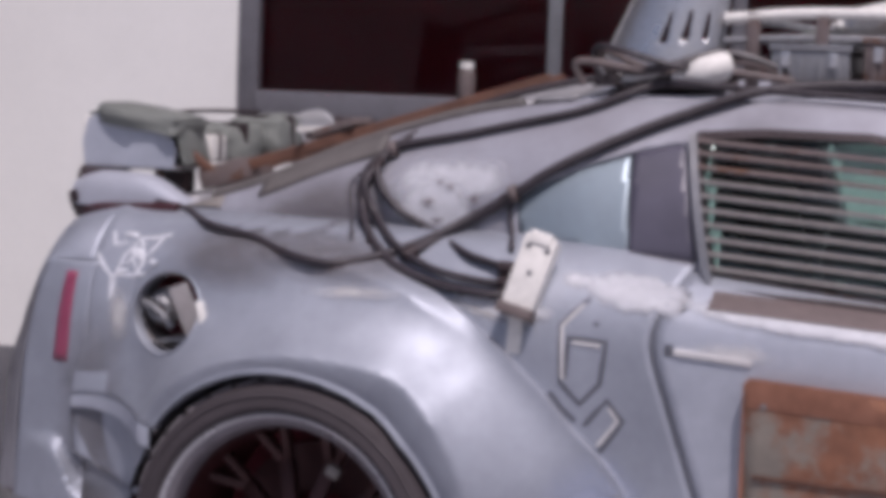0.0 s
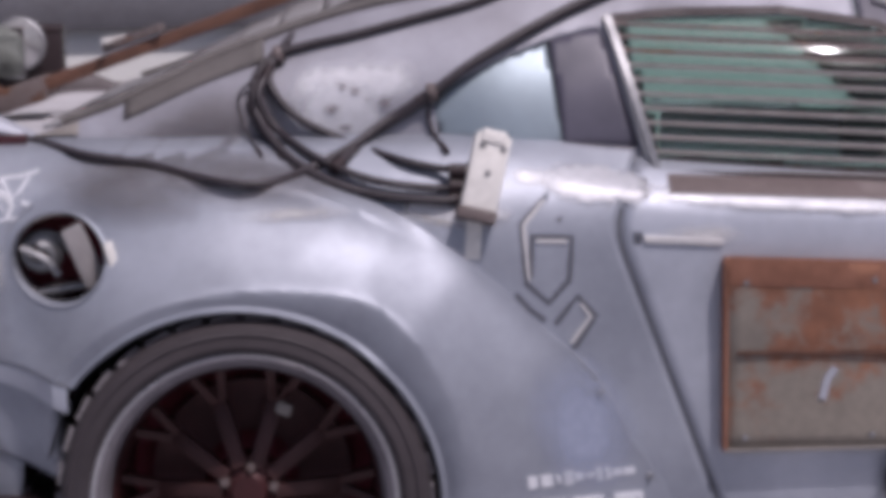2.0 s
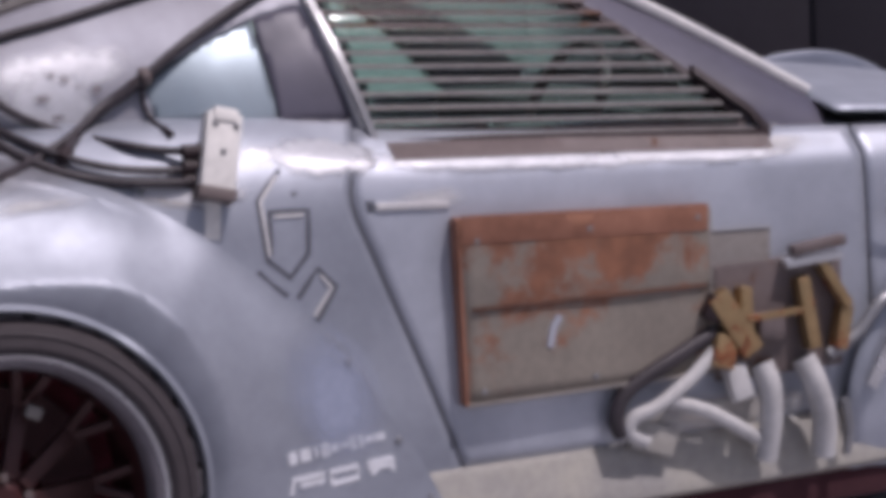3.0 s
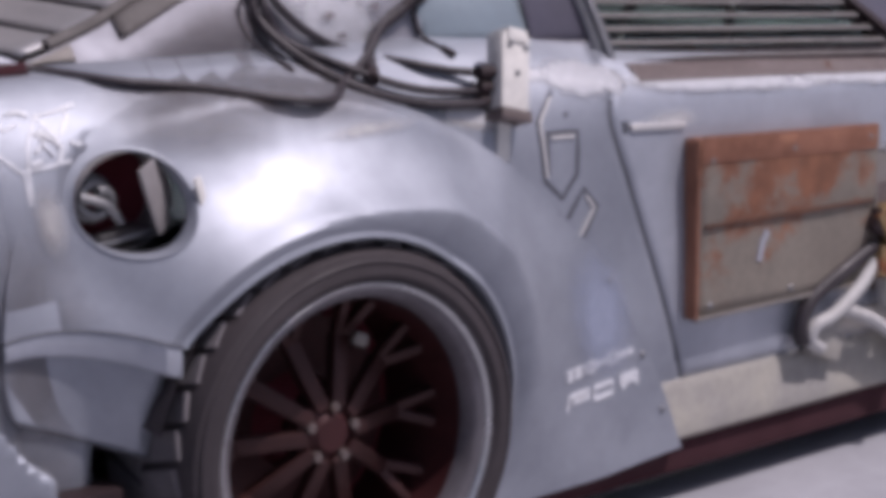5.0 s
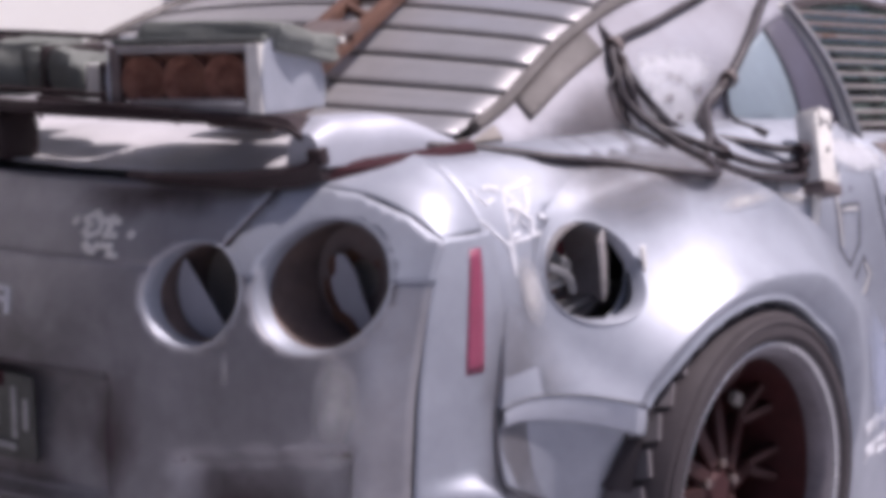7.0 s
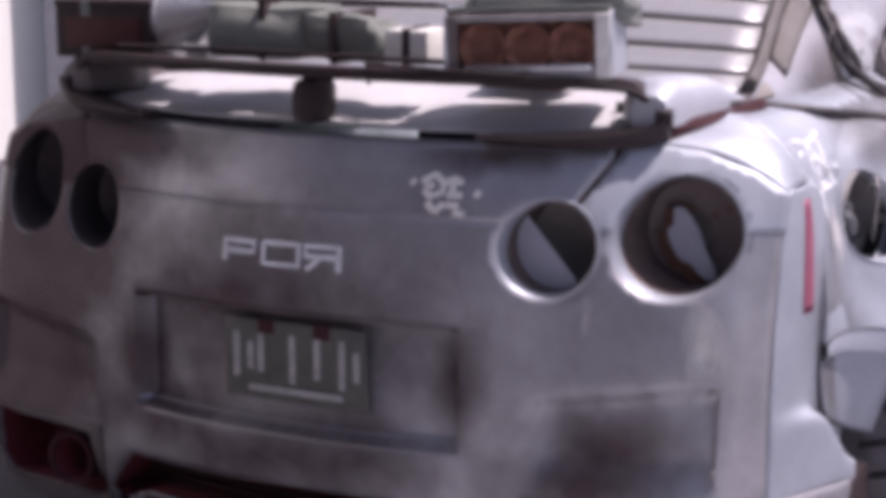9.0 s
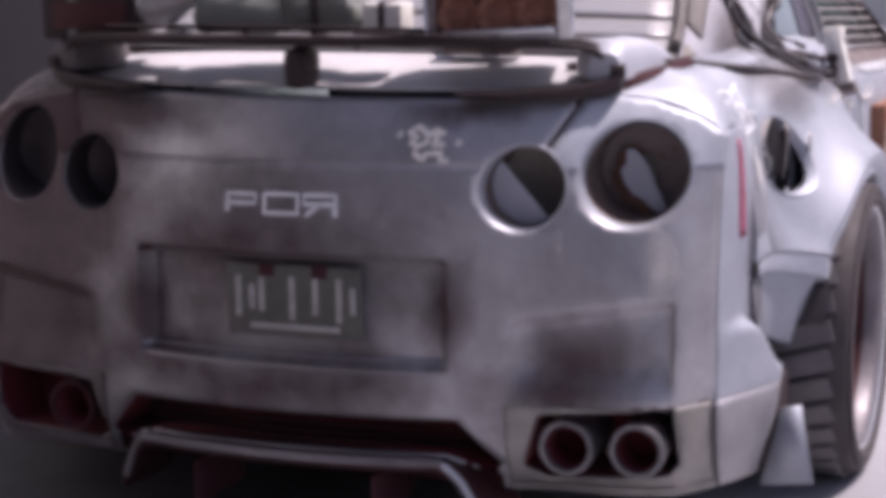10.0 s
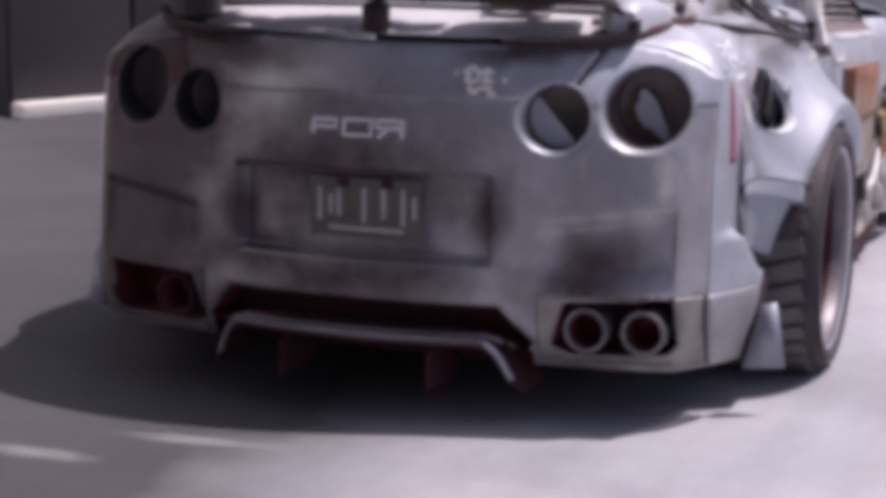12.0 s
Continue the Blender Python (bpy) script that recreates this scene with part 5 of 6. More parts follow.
# wheels -------------------------------------------------------------------------
def wheel():
    """Wheel lying on its axle: local z points out of the car."""
    w = thing("wheel", "", "")
    prof = [(0.262, -0.15), (0.285, -0.155), (0.325, -0.15), (0.338, -0.135), (0.340, -0.11), (0.340, 0.0), (0.340, 0.11), (0.338, 0.128), (0.330, 0.146), (0.308, 0.155), (0.295, 0.157), (0.284, 0.150), (0.274, 0.142), (0.266, 0.135)]
    ty = part("tyre", lathe(prof, 96), RUBBER, w, "wide black low-profile tyre")
    # tread blocks
    bm = bmesh.new()
    n = 34
    for k in range(n):
        for side in (-1, 1):
            a = 2 * math.pi * (k + (0.5 if side > 0 else 0)) / n
            m = Matrix.Rotation(a, 4, "Z") @ Matrix.Translation((0.3375, 0, 0)) @ Matrix.Rotation(radians(16 * side), 4, "X")
            t = bmesh.new()
            bmesh.ops.create_cube(t, size=1)
            bmesh.ops.scale(t, vec=(0.014, 0.047, 0.118), verts=t.verts)
            bmesh.ops.transform(t, matrix=m @ Matrix.Translation((0, 0, 0.060 * side)), verts=t.verts)
            merge(bm, t)
    tagged(part("tread", bm, TREAD, ty, smooth=False), kind="stuff")
    part("sidewall_band", lathe([(0.313, 0.1535), (0.318, 0.1565), (0.323, 0.1525)], 96), RUBBER, ty)
    rim = [(0.272, 0.143), (0.276, 0.147), (0.279, 0.149), (0.282, 0.147), (0.279, 0.143), (0.274, 0.141)]
    part("rim_well", lathe([(0.274, 0.141), (0.262, 0.138), (0.254, 0.128), (0.248, 0.10), (0.240, 0.03)], 96), SMOKE, w)
    part("rim", lathe(rim, 96), ALU, w, "narrow polished rim lip, dull with dust")
    part("barrel", lathe([(0.246, 0.10), (0.236, 0.02), (0.230, -0.05), (0.230, -0.12)], 72), BRONZE, w)
    part("back_plate", lathe([(0.0, -0.10), (0.232, -0.10)], 48), CAVITY, w)
    part("brake_disc", lathe([(0.09, -0.06), (0.19, -0.06), (0.19, -0.085), (0.09, -0.085)], 48, closed=True), BRONZE, w)
    # mesh of ten split spokes
    for k in range(10):
        a = 2 * math.pi * k / 10
        bm = bmesh.new()
        for s in (-1, 1):
            P0 = Vector((0.045, 0.004 * s, 0.045))
            P1 = Vector((0.170, 0.006 * s, 0.005))
            P2 = Vector((0.240, 0.030 * s, 0.035))
            merge(bm, beam(P0, P1, 0.020, 0.028, 0.006))
            merge(bm, beam(P1, P2, 0.018, 0.026, 0.006))
        bmesh.ops.transform(bm, matrix=Matrix.Rotation(a, 4, "Z"), verts=bm.verts)
        part("spoke", bm, SPOKE, w)
    hub = part("hub", lathe([(0.0, 0.058), (0.030, 0.058), (0.036, 0.05), (0.062, 0.04), (0.068, 0.0), (0.0, 0.0)], 40), BRONZE, w)
    for k in range(5):
        a = 2 * math.pi * k / 5 + 0.2
        part("lug_nut", lathe([(0.0, 0.062), (0.009, 0.062), (0.010, 0.035)], 6, Matrix.Translation((0.048 * math.cos(a), 0.048 * math.sin(a), 0))), BROWN, hub)
    part("weight", box((0.17 * math.cos(1.15), 0.17 * math.sin(1.15), 0.045), (0.024, 0.030, 0.016), Matrix.Rotation(1.15, 4, "Z"), 0.005), DULL, w)
    return w


def wheels():
    w = wheel()
    w.parent = car
    w.matrix_basis = pose(0, -0.895, WZ, 90, 0, 0)
    for x, s in ((0, 1), (FX, -1), (FX, 1)):
        c = copy_thing(w, pose(x, s * 0.895, WZ, 90 if s < 0 else -90, 0, 0))
        c.parent = car
    # dark liners over the wheels
    for x in (0, FX):
        for s in (-1, 1):
            bm = lathe([(0.375, 0.10), (0.372, -0.25), (0.0, -0.25)], 48, pose(x, s * 0.90, AZ, 90 if s < 0 else -90, 0, 0))
            for f in [f for f in bm.faces if f.calc_center_median().z < 0.44]:
                bm.faces.remove(f)
            part("wheel_liner", bm, RUBBER, car)


wheels()


# rear wing ------------------------------------------------------------------------
def wing():
    w = thing("rear_wing", "dark low rear wing with a thin blade on short posts", "spoiler")
    bm = bmesh.new()
    rows = []
    for k in range(49):
        y = -0.645 + 1.29 * k / 48
        a = abs(y)
        z = 1.045 + 0.012 * (1 - (a / 0.645) ** 2) - 0.055 * sm(0.575, 0.645, a)
        xt, xl = -0.885 + 0.42 * y * y, -0.775 + 0.36 * y * y
        rows.append([bm.verts.new(p) for p in ((xt, y, z + 0.006), (xt - 0.003, y, z - 0.004), (xt + 0.005, y, z - 0.016), ((xt + xl) / 2, y, z - 0.016), (xl, y, z - 0.012), (xl + 0.006, y, z - 0.004), ((xt + xl) / 2, y, z + 0.004))])
    for a, b in zip(rows, rows[1:]):
        for k in range(7):
            bm.faces.new((a[k], a[(k + 1) % 7], b[(k + 1) % 7], b[k]))
    bm.faces.new(rows[0])
    bm.faces.new(rows[-1])
    part("blade", bm, BLACK, w)
    for s in (-1, 1):
        # flat wedge that folds back under the blade's end, thinning towards the middle
        edge = catmull([(-0.735, s * 0.648, 0.988), (-0.752, s * 0.615, 0.970), (-0.795, s * 0.54, 0.960), (-0.835, s * 0.45, 0.955), (-0.865, s * 0.35, 0.953)], 6)
        bm = bmesh.new()
        rows = []
        for k, p in enumerate(edge):
            f = 1 - k / (len(edge) - 1)
            h, d = 0.006 + 0.030 * f ** 0.7, 0.05 + 0.05 * f
            rows.append([bm.verts.new((p.x + dx, p.y, p.z + dz)) for dx, dz in ((0, 0.004), (-0.003, -0.004), (0.012, -h), (d, -h * 0.8), (d, 0.002))])
        for p, q in zip(rows, rows[1:]):
            for k in range(5):
                bm.faces.new((p[k], p[(k + 1) % 5], q[(k + 1) % 5], q[k]))
        bm.faces.new(rows[0])
        bm.faces.new(rows[-1])
        part("folded_end", bm, BLACK, w)
        part("end_web", beam((-0.712, s * 0.640, 0.992), (-0.735, s * 0.643, 0.985), 0.03, 0.03, 0.006), BLACK, w)
    part("centre_post", box((-0.82, 0.0, 0.995), (0.09, 0.055, 0.085), None, 0.024), BLACK, w)


wing()

# ---- gear fixed to the car ----
def on_side(x, z, d=0.0):
    """A place on the right flank or cabin side, d metres off it."""
    if z > BELT(x) - 0.02 and x > -0.43:
        p = cabin_f(x, min(z, RAIL_Z(x)))
        return (x, p[1] - d, z)
    th, r = math.atan2(z - AZ, x - AX), math.hypot(x - AX, z - AZ)
    if r < R_OUT(th) and th < 2.6:
        return (x, flare_f(th, max(0, (r - R_ARCH) / (R_OUT(th) - R_ARCH)))[1] - d, z)
    return (x, -flank_w(x, z) - d, z)


def door_f(x, z):
    return (x, -flank_w(x, z) - 0.0015, z)


def hoses():
    def hose(label, pts, r, name="hose"):
        r *= 0.78
        h = part(name, tube([on_side(*p) if len(p) == 3 and p[1] > 0.6 and isinstance(p, tuple) else tuple(p) for p in pts], r, 10, 7, ribs=0.05), HOSE)
        for a, b in ((0, 1), (-1, -2)):
            p, q = [Vector(on_side(*v)) if isinstance(v, tuple) else Vector(v) for v in (pts[a], pts[b])]
            part("end_sleeve", tube([p, p.lerp(q, min(0.9, 0.03 / (q - p).length))], r * 1.25, 10, 2), BLACK, h)
        return tagged(h, label, "hose", "hoses over the shoulder")
    hose("thin black cable sagging along the boot shoulder", [[-0.60, -0.50, 0.985], [-0.50, -0.67, 0.99], (-0.40, 0.980, 0.018), (-0.30, 0.962, 0.020), (-0.18, 0.946, 0.018), (-0.06, 0.923, 0.014), (0.04, 0.913, 0.012), (0.12, 0.930, 0.012), (0.20, 0.965, 0.016), (0.28, 1.015, 0.016), (0.356, 1.06, 0.018)], 0.0105)
    hose("black rubber hose looping from the clamp block to the roof", [[0.42, -0.878, 0.872], (0.36, 0.874, 0.022), (0.25, 0.885, 0.016), (0.15, 0.915, 0.016), (0.07, 0.965, 0.016), (0.022, 1.03, 0.016), (0.020, 1.09, 0.02), (0.06, 1.135, 0.02), (0.13, 1.155, 0.016), (0.206, 1.17, 0.014), (0.33, 1.20, 0.014), (0.467, 1.235, 0.015), [0.60, -0.575, 1.29], [0.75, -0.45, 1.315]], 0.011)
    hose("black rubber hose looping under the quarter window", [[0.42, -0.878, 0.925], (0.36, 0.93, 0.022), (0.29, 0.945, 0.016), (0.19, 0.973, 0.016), (0.10, 1.02, 0.02), (0.05, 1.08, 0.022), (0.058, 1.13, 0.026), [0.13, -0.575, 1.195], [0.30, -0.545, 1.262], [0.48, -0.50, 1.305], [0.60, -0.44, 1.325]], 0.010)
    hose("black rubber hose lying low on the shoulder", [[0.42, -0.878, 0.895], (0.34, 0.897, 0.022), (0.24, 0.912, 0.024), (0.14, 0.95, 0.022), (0.06, 1.0, 0.024), (0.028, 1.06, 0.028), (0.05, 1.115, 0.03)], 0.010)
    hose("thick twisted black hose climbing past the window to the roof", [(0.17, 0.93, 0.026), (0.25, 0.99, 0.022), (0.356, 1.058, 0.018), (0.43, 1.11, 0.02), (0.51, 1.155, 0.02), (0.60, 1.20, 0.02), (0.685, 1.236, 0.02), [0.82, -0.60, 1.285], [1.0, -0.52, 1.305], [1.25, -0.5, 1.30]], 0.013)
    hose("black hose laid along the roof edge", [[0.55, -0.50, 1.31], [0.66, -0.585, 1.295], [0.9, -0.60, 1.285], [1.12, -0.605, 1.275], [1.3, -0.62, 1.235]], 0.010)
    hose("short black hose end beside the quarter window", [(0.372, 1.068, 0.012), (0.352, 1.03, 0.012), (0.362, 0.985, 0.012), (0.385, 0.955, 0.016)], 0.006)
    hose("thin dark wire hanging from the hose bundle", [(0.03, 1.10, 0.03), (-0.012, 1.06, 0.012), (0.0, 1.0, 0.012), (0.035, 0.955, 0.012)], 0.0035)
    hose("thin dark wire hanging from the hose bundle", [(0.035, 1.10, 0.03), (0.005, 1.05, 0.012), (0.03, 0.99, 0.012), (0.075, 0.95, 0.012)], 0.0035)
    # clips round the bundle
    for x, z in ((0.065, 1.135), (0.36, 1.062)):
        c = Vector(on_side(x, z, 0.02))
        tagged(part("hose_clip", lathe([(0.016 + 0.003 * math.cos(t), 0.009 * math.sin(t)) for t in (2 * math.pi * k / 8 for k in range(8))], 20, Matrix.Translation(c) @ Matrix.Rotation(radians(70), 4, "Y"), closed=True), BROWN), "dull metal clip round the hose bundle", "clip", "hose clips")
    # clamp block
    b = thing("clamp_block", "chipped white metal block with hose sockets", "hose block")
    c = Vector((0.452, -0.886, 0.918))
    m = Matrix.Rotation(radians(14), 4, "Y") @ Matrix.Rotation(radians(-15), 4, "X")
    body = part("body", box(c, (0.068, 0.046, 0.150), m, 0.006), WHITE, b)
    part("base_lip", box(c + m.to_3x3() @ Vector((-0.002, -0.004, -0.078)), (0.074, 0.054, 0.022), m, 0.004), BROWN, b)
    part("cap", box(c + m.to_3x3() @ Vector((0.0, -0.004, 0.070)), (0.048, 0.050, 0.026), m, 0.006), WHITE, b)
    for k in range(3):
        part("screw", lathe([(0, 0.003), (0.005, 0.003), (0.006, 0)], 10, Matrix.Translation(c + m.to_3x3() @ Vector((-0.018 + 0.02 * k, -0.024, 0.05 - 0.05 * (k % 2)))) @ Matrix.Rotation(radians(90), 4, "X")), STEEL, b)
    for z in (0.872, 0.897, 0.925):
        part("socket", tube([(0.435, -0.880, z), (0.385, -0.882, z + 0.002)], 0.014, 12, 4), BLACK, b)
    tag = part("tag", box((0.428, on_side(0.428, 0.80)[1] - 0.005, 0.800), (0.030, 0.006, 0.075), Matrix.Rotation(radians(4), 4, "Y"), 0.002), WHITE)
    tagged(tag, "pale strip of tape below the clamp block", "tape")


hoses()


def armour():
    # rusted sheet boxes on the door
    p = thing("rust_panel", "rust-streaked grey sheet metal box bolted to the door", "panel")
    x0, x1, z0, z1 = 0.894, 1.438, 0.395, 0.748
    y = -0.928
    zt = lambda x: z1 + 0.008 - 0.026 * (x - x0) / (x1 - x0)
    bm = bmesh.new()
    N = 18
    rows = []
    for i in range(N + 1):
        x = x0 + (x1 - x0) * i / N
        row = []
        for j in range(13):
            z = z0 + (zt(x) - z0) * j / 12
            edge = min(i, N - i, j, 12 - j)
            row.append(bm.verts.new((x + 0.003 * noise.noise(Vector((x * 9, z * 9, 1))), y - 0.012 - (0.006 if j > 6 else 0) + 0.004 * noise.noise(Vector((x * 6, z * 6, 5))), z + 0.004 * noise.noise(Vector((x * 8, z * 3, 9))))))
        rows.append(row)
    for a, b in zip(rows, rows[1:]):
        for j in range(12):
            bm.faces.new((a[j], a[j + 1], b[j + 1], b[j]))
    part("front_sheet", bm, RUST, p, thick=0.004)
    for a, b, w in (((x0, y, z0), (x0, y, zt(x0)), 0.04), ((x1, y, z0), (x1, y, zt(x1)), 0.04), ((x0, y, zt(x0)), (x1, y, zt(x1)), 0.04), ((x0, y, z0), (x1, y, z0), 0.04)):
        part("edge", beam(a, b, w, 0.008, 0.002, up=(1, 0, 0) if a[0] == b[0] else (0, 0, 1)), ORANGE if a[0] == x0 and b[2] != z0 else DULL, p)
    part("top_band", box(((x0 + x1) / 2, y - 0.020, z1 - 0.022), (x1 - x0 - 0.01, 0.004, 0.055), Matrix.Rotation(radians(2.7), 4, "Y"), 0.001), ORANGE, p)
    part("middle_seam", beam((x0 + 0.02, y - 0.018, 0.582), (x1 - 0.01, y - 0.018, 0.575), 0.005, 0.008, 0.002), RUSTY, p)
    for x in (0.93, 1.17, 1.41):
        for z in (0.42, 0.715):
            part("rivet", lathe([(0, 0.004), (0.005, 0.003), (0.007, 0)], 8, Matrix.Translation((x, y - 0.02, z)) @ Matrix.Rotation(radians(90), 4, "X")), STEEL, p)
    part("scar", strip(lambda a, b: (a, y - 0.015, b), [(1.075, 0.49), (1.085, 0.53), (1.10, 0.55)], 0.014, (0, -0.003, 0)), PALE, p)
    q = thing("small_plate", "small dull grey sheet plate beside the rust box", "panel")
    part("sheet", box((1.512, -0.925, 0.63), (0.145, 0.02, 0.105), Matrix.Rotation(radians(2.5), 4, "Y"), 0.004), DULL, q)
    part("top_edge", beam((1.44, -0.935, 0.684), (1.585, -0.935, 0.678), 0.008, 0.006), ALU, q)
    # pipework ahead of the rust box
    m = thing("pipe_rig", "tangle of brass fittings and white pipes on the door", "pipework")
    random.seed(21)
    for a, b, w, mat in (((1.44, 0.555), (1.515, 0.43), 0.05, BRASS), ((1.505, 0.565), (1.50, 0.43), 0.028, BRASS), ((1.46, 0.47), (1.44, 0.405), 0.05, BRASS), ((1.475, 0.405), (1.49, 0.335), 0.045, PIPE),
                         ((1.64, 0.57), (1.66, 0.42), 0.03, BRASS), ((1.685, 0.60), (1.745, 0.50), 0.022, BRASS), ((1.745, 0.50), (1.72, 0.41), 0.03, BRASS), ((1.60, 0.60), (1.73, 0.61), 0.018, ALU), ((1.62, 0.625), (1.74, 0.64), 0.022, BROWN)):
        part("fitting", beam((a[0], -0.955, a[1]), (b[0], -0.965, b[1]), w, 0.035, 0.006, up=(0, 1, 0)), mat, m)
    part("backing", box((1.60, -0.93, 0.49), (0.30, 0.02, 0.24), None, 0.006), BROWN, m)
    part("bracket", box((1.56, -0.955, 0.48), (0.06, 0.05, 0.05), None, 0.008), BROWN, m)
    part("crossbar", beam((1.50, -0.975, 0.50), (1.63, -0.975, 0.505), 0.012, 0.014), BRASS, m)
    for pts, r, mat in (([(1.54, -0.96, 0.40), (1.55, -0.975, 0.355), (1.553, -0.97, 0.28), (1.548, -0.955, 0.20)], 0.024, PIPE),
                        ([(1.64, -0.96, 0.40), (1.655, -0.975, 0.355), (1.68, -0.97, 0.28), (1.685, -0.955, 0.19)], 0.026, PIPE),
                        ([(1.45, -0.95, 0.45), (1.38, -0.96, 0.395), (1.30, -0.96, 0.345), (1.25, -0.95, 0.325), (1.24, -0.945, 0.295), (1.28, -0.94, 0.27)], 0.015, PIPE),
                        ([(1.33, -0.955, 0.35), (1.42, -0.96, 0.315), (1.50, -0.96, 0.265), (1.545, -0.955, 0.235)], 0.015, PIPE),
                        ([(1.44, -0.945, 0.475), (1.36, -0.945, 0.44), (1.25, -0.94, 0.385), (1.215, -0.94, 0.335), (1.225, -0.94, 0.29)], 0.017, HOSE),
                        ([(1.70, -0.96, 0.40), (1.77, -0.965, 0.44), (1.83, -0.965, 0.50), (1.88, -0.96, 0.505)], 0.013, STEEL),
                        ([(1.74, -0.955, 0.30), (1.75, -0.955, 0.24), (1.745, -0.95, 0.18)], 0.010, STEEL)):
        part("pipe", tube(pts, r, 12, 6), mat, m)
    part("block", box((1.44, -0.95, 0.525), (0.05, 0.04, 0.05), Matrix.Rotation(radians(30), 4, "Y"), 0.006), BLACK, m)
    part("gusset", box((1.30, -0.935, 0.275), (0.10, 0.02, 0.06), Matrix.Rotation(radians(20), 4, "Y"), 0.006), SILL, m)
    # louvre over the side window
    lv = thing("window_louvre", "brown slatted louvre over the side window", "louvre")
    zs = [0.917, 0.945, 0.972, 0.999, 1.026, 1.053, 1.080, 1.107, 1.134, 1.160, 1.184]
    for k, z in enumerate(zs):
        xr = 0.787 - 0.27 * (z - 0.92)
        drop = lambda x: -0.052 * (x - xr) / 0.9
        xf = 1.625
        while xf > 0.9 and z + drop(xf) > (0.885 + (1.60 - xf) * 0.92 if xf > 1.24 else 1.21):
            xf -= 0.01
        bm = bmesh.new()
        rows = []
        n = 14
        for i in range(n + 1):
            x = xr + (xf - xr) * i / n
            zz = z + drop(x)
            yy = cabin_f(x, zz)[1] - 0.010
            rows.append([bm.verts.new(v) for v in ((x, yy, zz + 0.006), (x, yy - 0.011, zz + 0.001), (x, yy - 0.011, zz - 0.003), (x, yy, zz + 0.001))])
        for a, b in zip(rows, rows[1:]):
            for j in range(4):
                bm.faces.new((a[j], a[(j + 1) % 4], b[(j + 1) % 4], b[j]))
        bm.faces.new(rows[0])
        bm.faces.new(rows[-1])
        part("slat", bm, BROWN if k > 7 else DULLSLAT, lv)
    for a, b in (((0.787, 0.905), (0.706, 1.20)),):
        part("side_bar", strip(lambda x, z: (x, cabin_f(x, z)[1] - 0.018, z), [a, b], 0.014, (0, -0.010, 0)), STEEL, lv)
    part("bottom_bar", strip(lambda x, z: (x, cabin_f(x, z)[1] - 0.014, z), [(0.785, 0.905), (1.2, 0.885), (1.64, 0.860)], 0.018, (0, -0.014, 0)), BLACK, lv)
    part("front_bar", strip(lambda x, z: (x, cabin_f(x, z)[1] - 0.014, z), [(1.64, 0.862), (1.60, 0.915), (1.50, 1.0)], 0.016, (0, -0.012, 0)), BLACK, lv)
    part("apron", strip(lambda x, z: (x, min(cabin_f(x, z)[1], -flank_w(x, z)) - 0.004, z), [(0.80, 0.892), (1.2, 0.872), (1.63, 0.847)], 0.030, (0, -0.006, 0)), BROWN, lv)
    # bare pillar strip beside the windscreen
    pts = [(1.24, 1.215), (1.36, 1.155), (1.50, 1.07), (1.65, 0.975), (1.80, 0.885)]
    part("pillar_strip", tube([(x, -(RAIL_Y(x) + 0.012), RAIL_Z(x) + 0.002) for x, _ in pts], 0.014, 8), BARE, car)
    part("pillar_seal", tube([(x, -(RAIL_Y(x) - 0.03), RAIL_Z(x) + 0.014) for x, _ in pts], 0.012, 8), BLACK, car)


armour()


def numbers():
    n = part("side_number", strip(door_f, [(0.591, 0.829), (0.566, 0.878), (0.518, 0.825), (0.526, 0.715), (0.567, 0.678), (0.605, 0.720), (0.612, 0.800), (0.537, 0.803), (0.533, 0.724)], 0.011, (0, -0.001, 0)), OUTLINE, car, "dark outlined number strokes on the flank")
    for p in ([(0.505, 0.696), (0.530, 0.668), (0.560, 0.644)], [(0.578, 0.637), (0.621, 0.690), (0.655, 0.652), (0.612, 0.590)]):
        part("stroke", strip(door_f, p, 0.011, (0, -0.001, 0)), OUTLINE, n)
    off = lambda x, z: (x, -flank_w(x, z) - 0.004, z)
    for p in ([(0.560, 0.868), (0.522, 0.824), (0.530, 0.722)], [(0.545, 0.795), (0.602, 0.793)], [(0.626, 0.676), (0.645, 0.652), (0.608, 0.602)]):
        part("inner_stroke", strip(off, p, 0.006, (0, -0.001, 0)), BARE, n)

    def fl(x, z):
        return (x, on_side(x, z)[1] - 0.001, z)
    t = part("flank_lettering", strip(fl, [(0.522, 0.283), (0.528, 0.310), (0.590, 0.311), (0.590, 0.298), (0.54, 0.297)], 0.010, (0, -0.0015, 0)), DECAL, car, "two rows of pale worn strokes on the flare")
    for p in ([(0.606, 0.288), (0.606, 0.311), (0.662, 0.313), (0.662, 0.291), (0.606, 0.288)], [(0.735, 0.292), (0.737, 0.316), (0.685, 0.314), (0.685, 0.304), (0.732, 0.304)], [(0.705, 0.303), (0.69, 0.292)]):
        part("stroke", strip(fl, p, 0.010, (0, -0.0015, 0)), DECAL, t)
    random.seed(5)
    x = 0.520
    while x < 0.725:
        w = random.uniform(0.006, 0.024)
        part("bar", strip(fl, [(x, 0.352 + 0.05 * (x - 0.54)), (x + w, 0.354 + 0.05 * (x - 0.54))], random.uniform(0.010, 0.028), (0, -0.0015, 0)), DECAL, t)
        x += w + random.uniform(0.003, 0.008)


numbers()


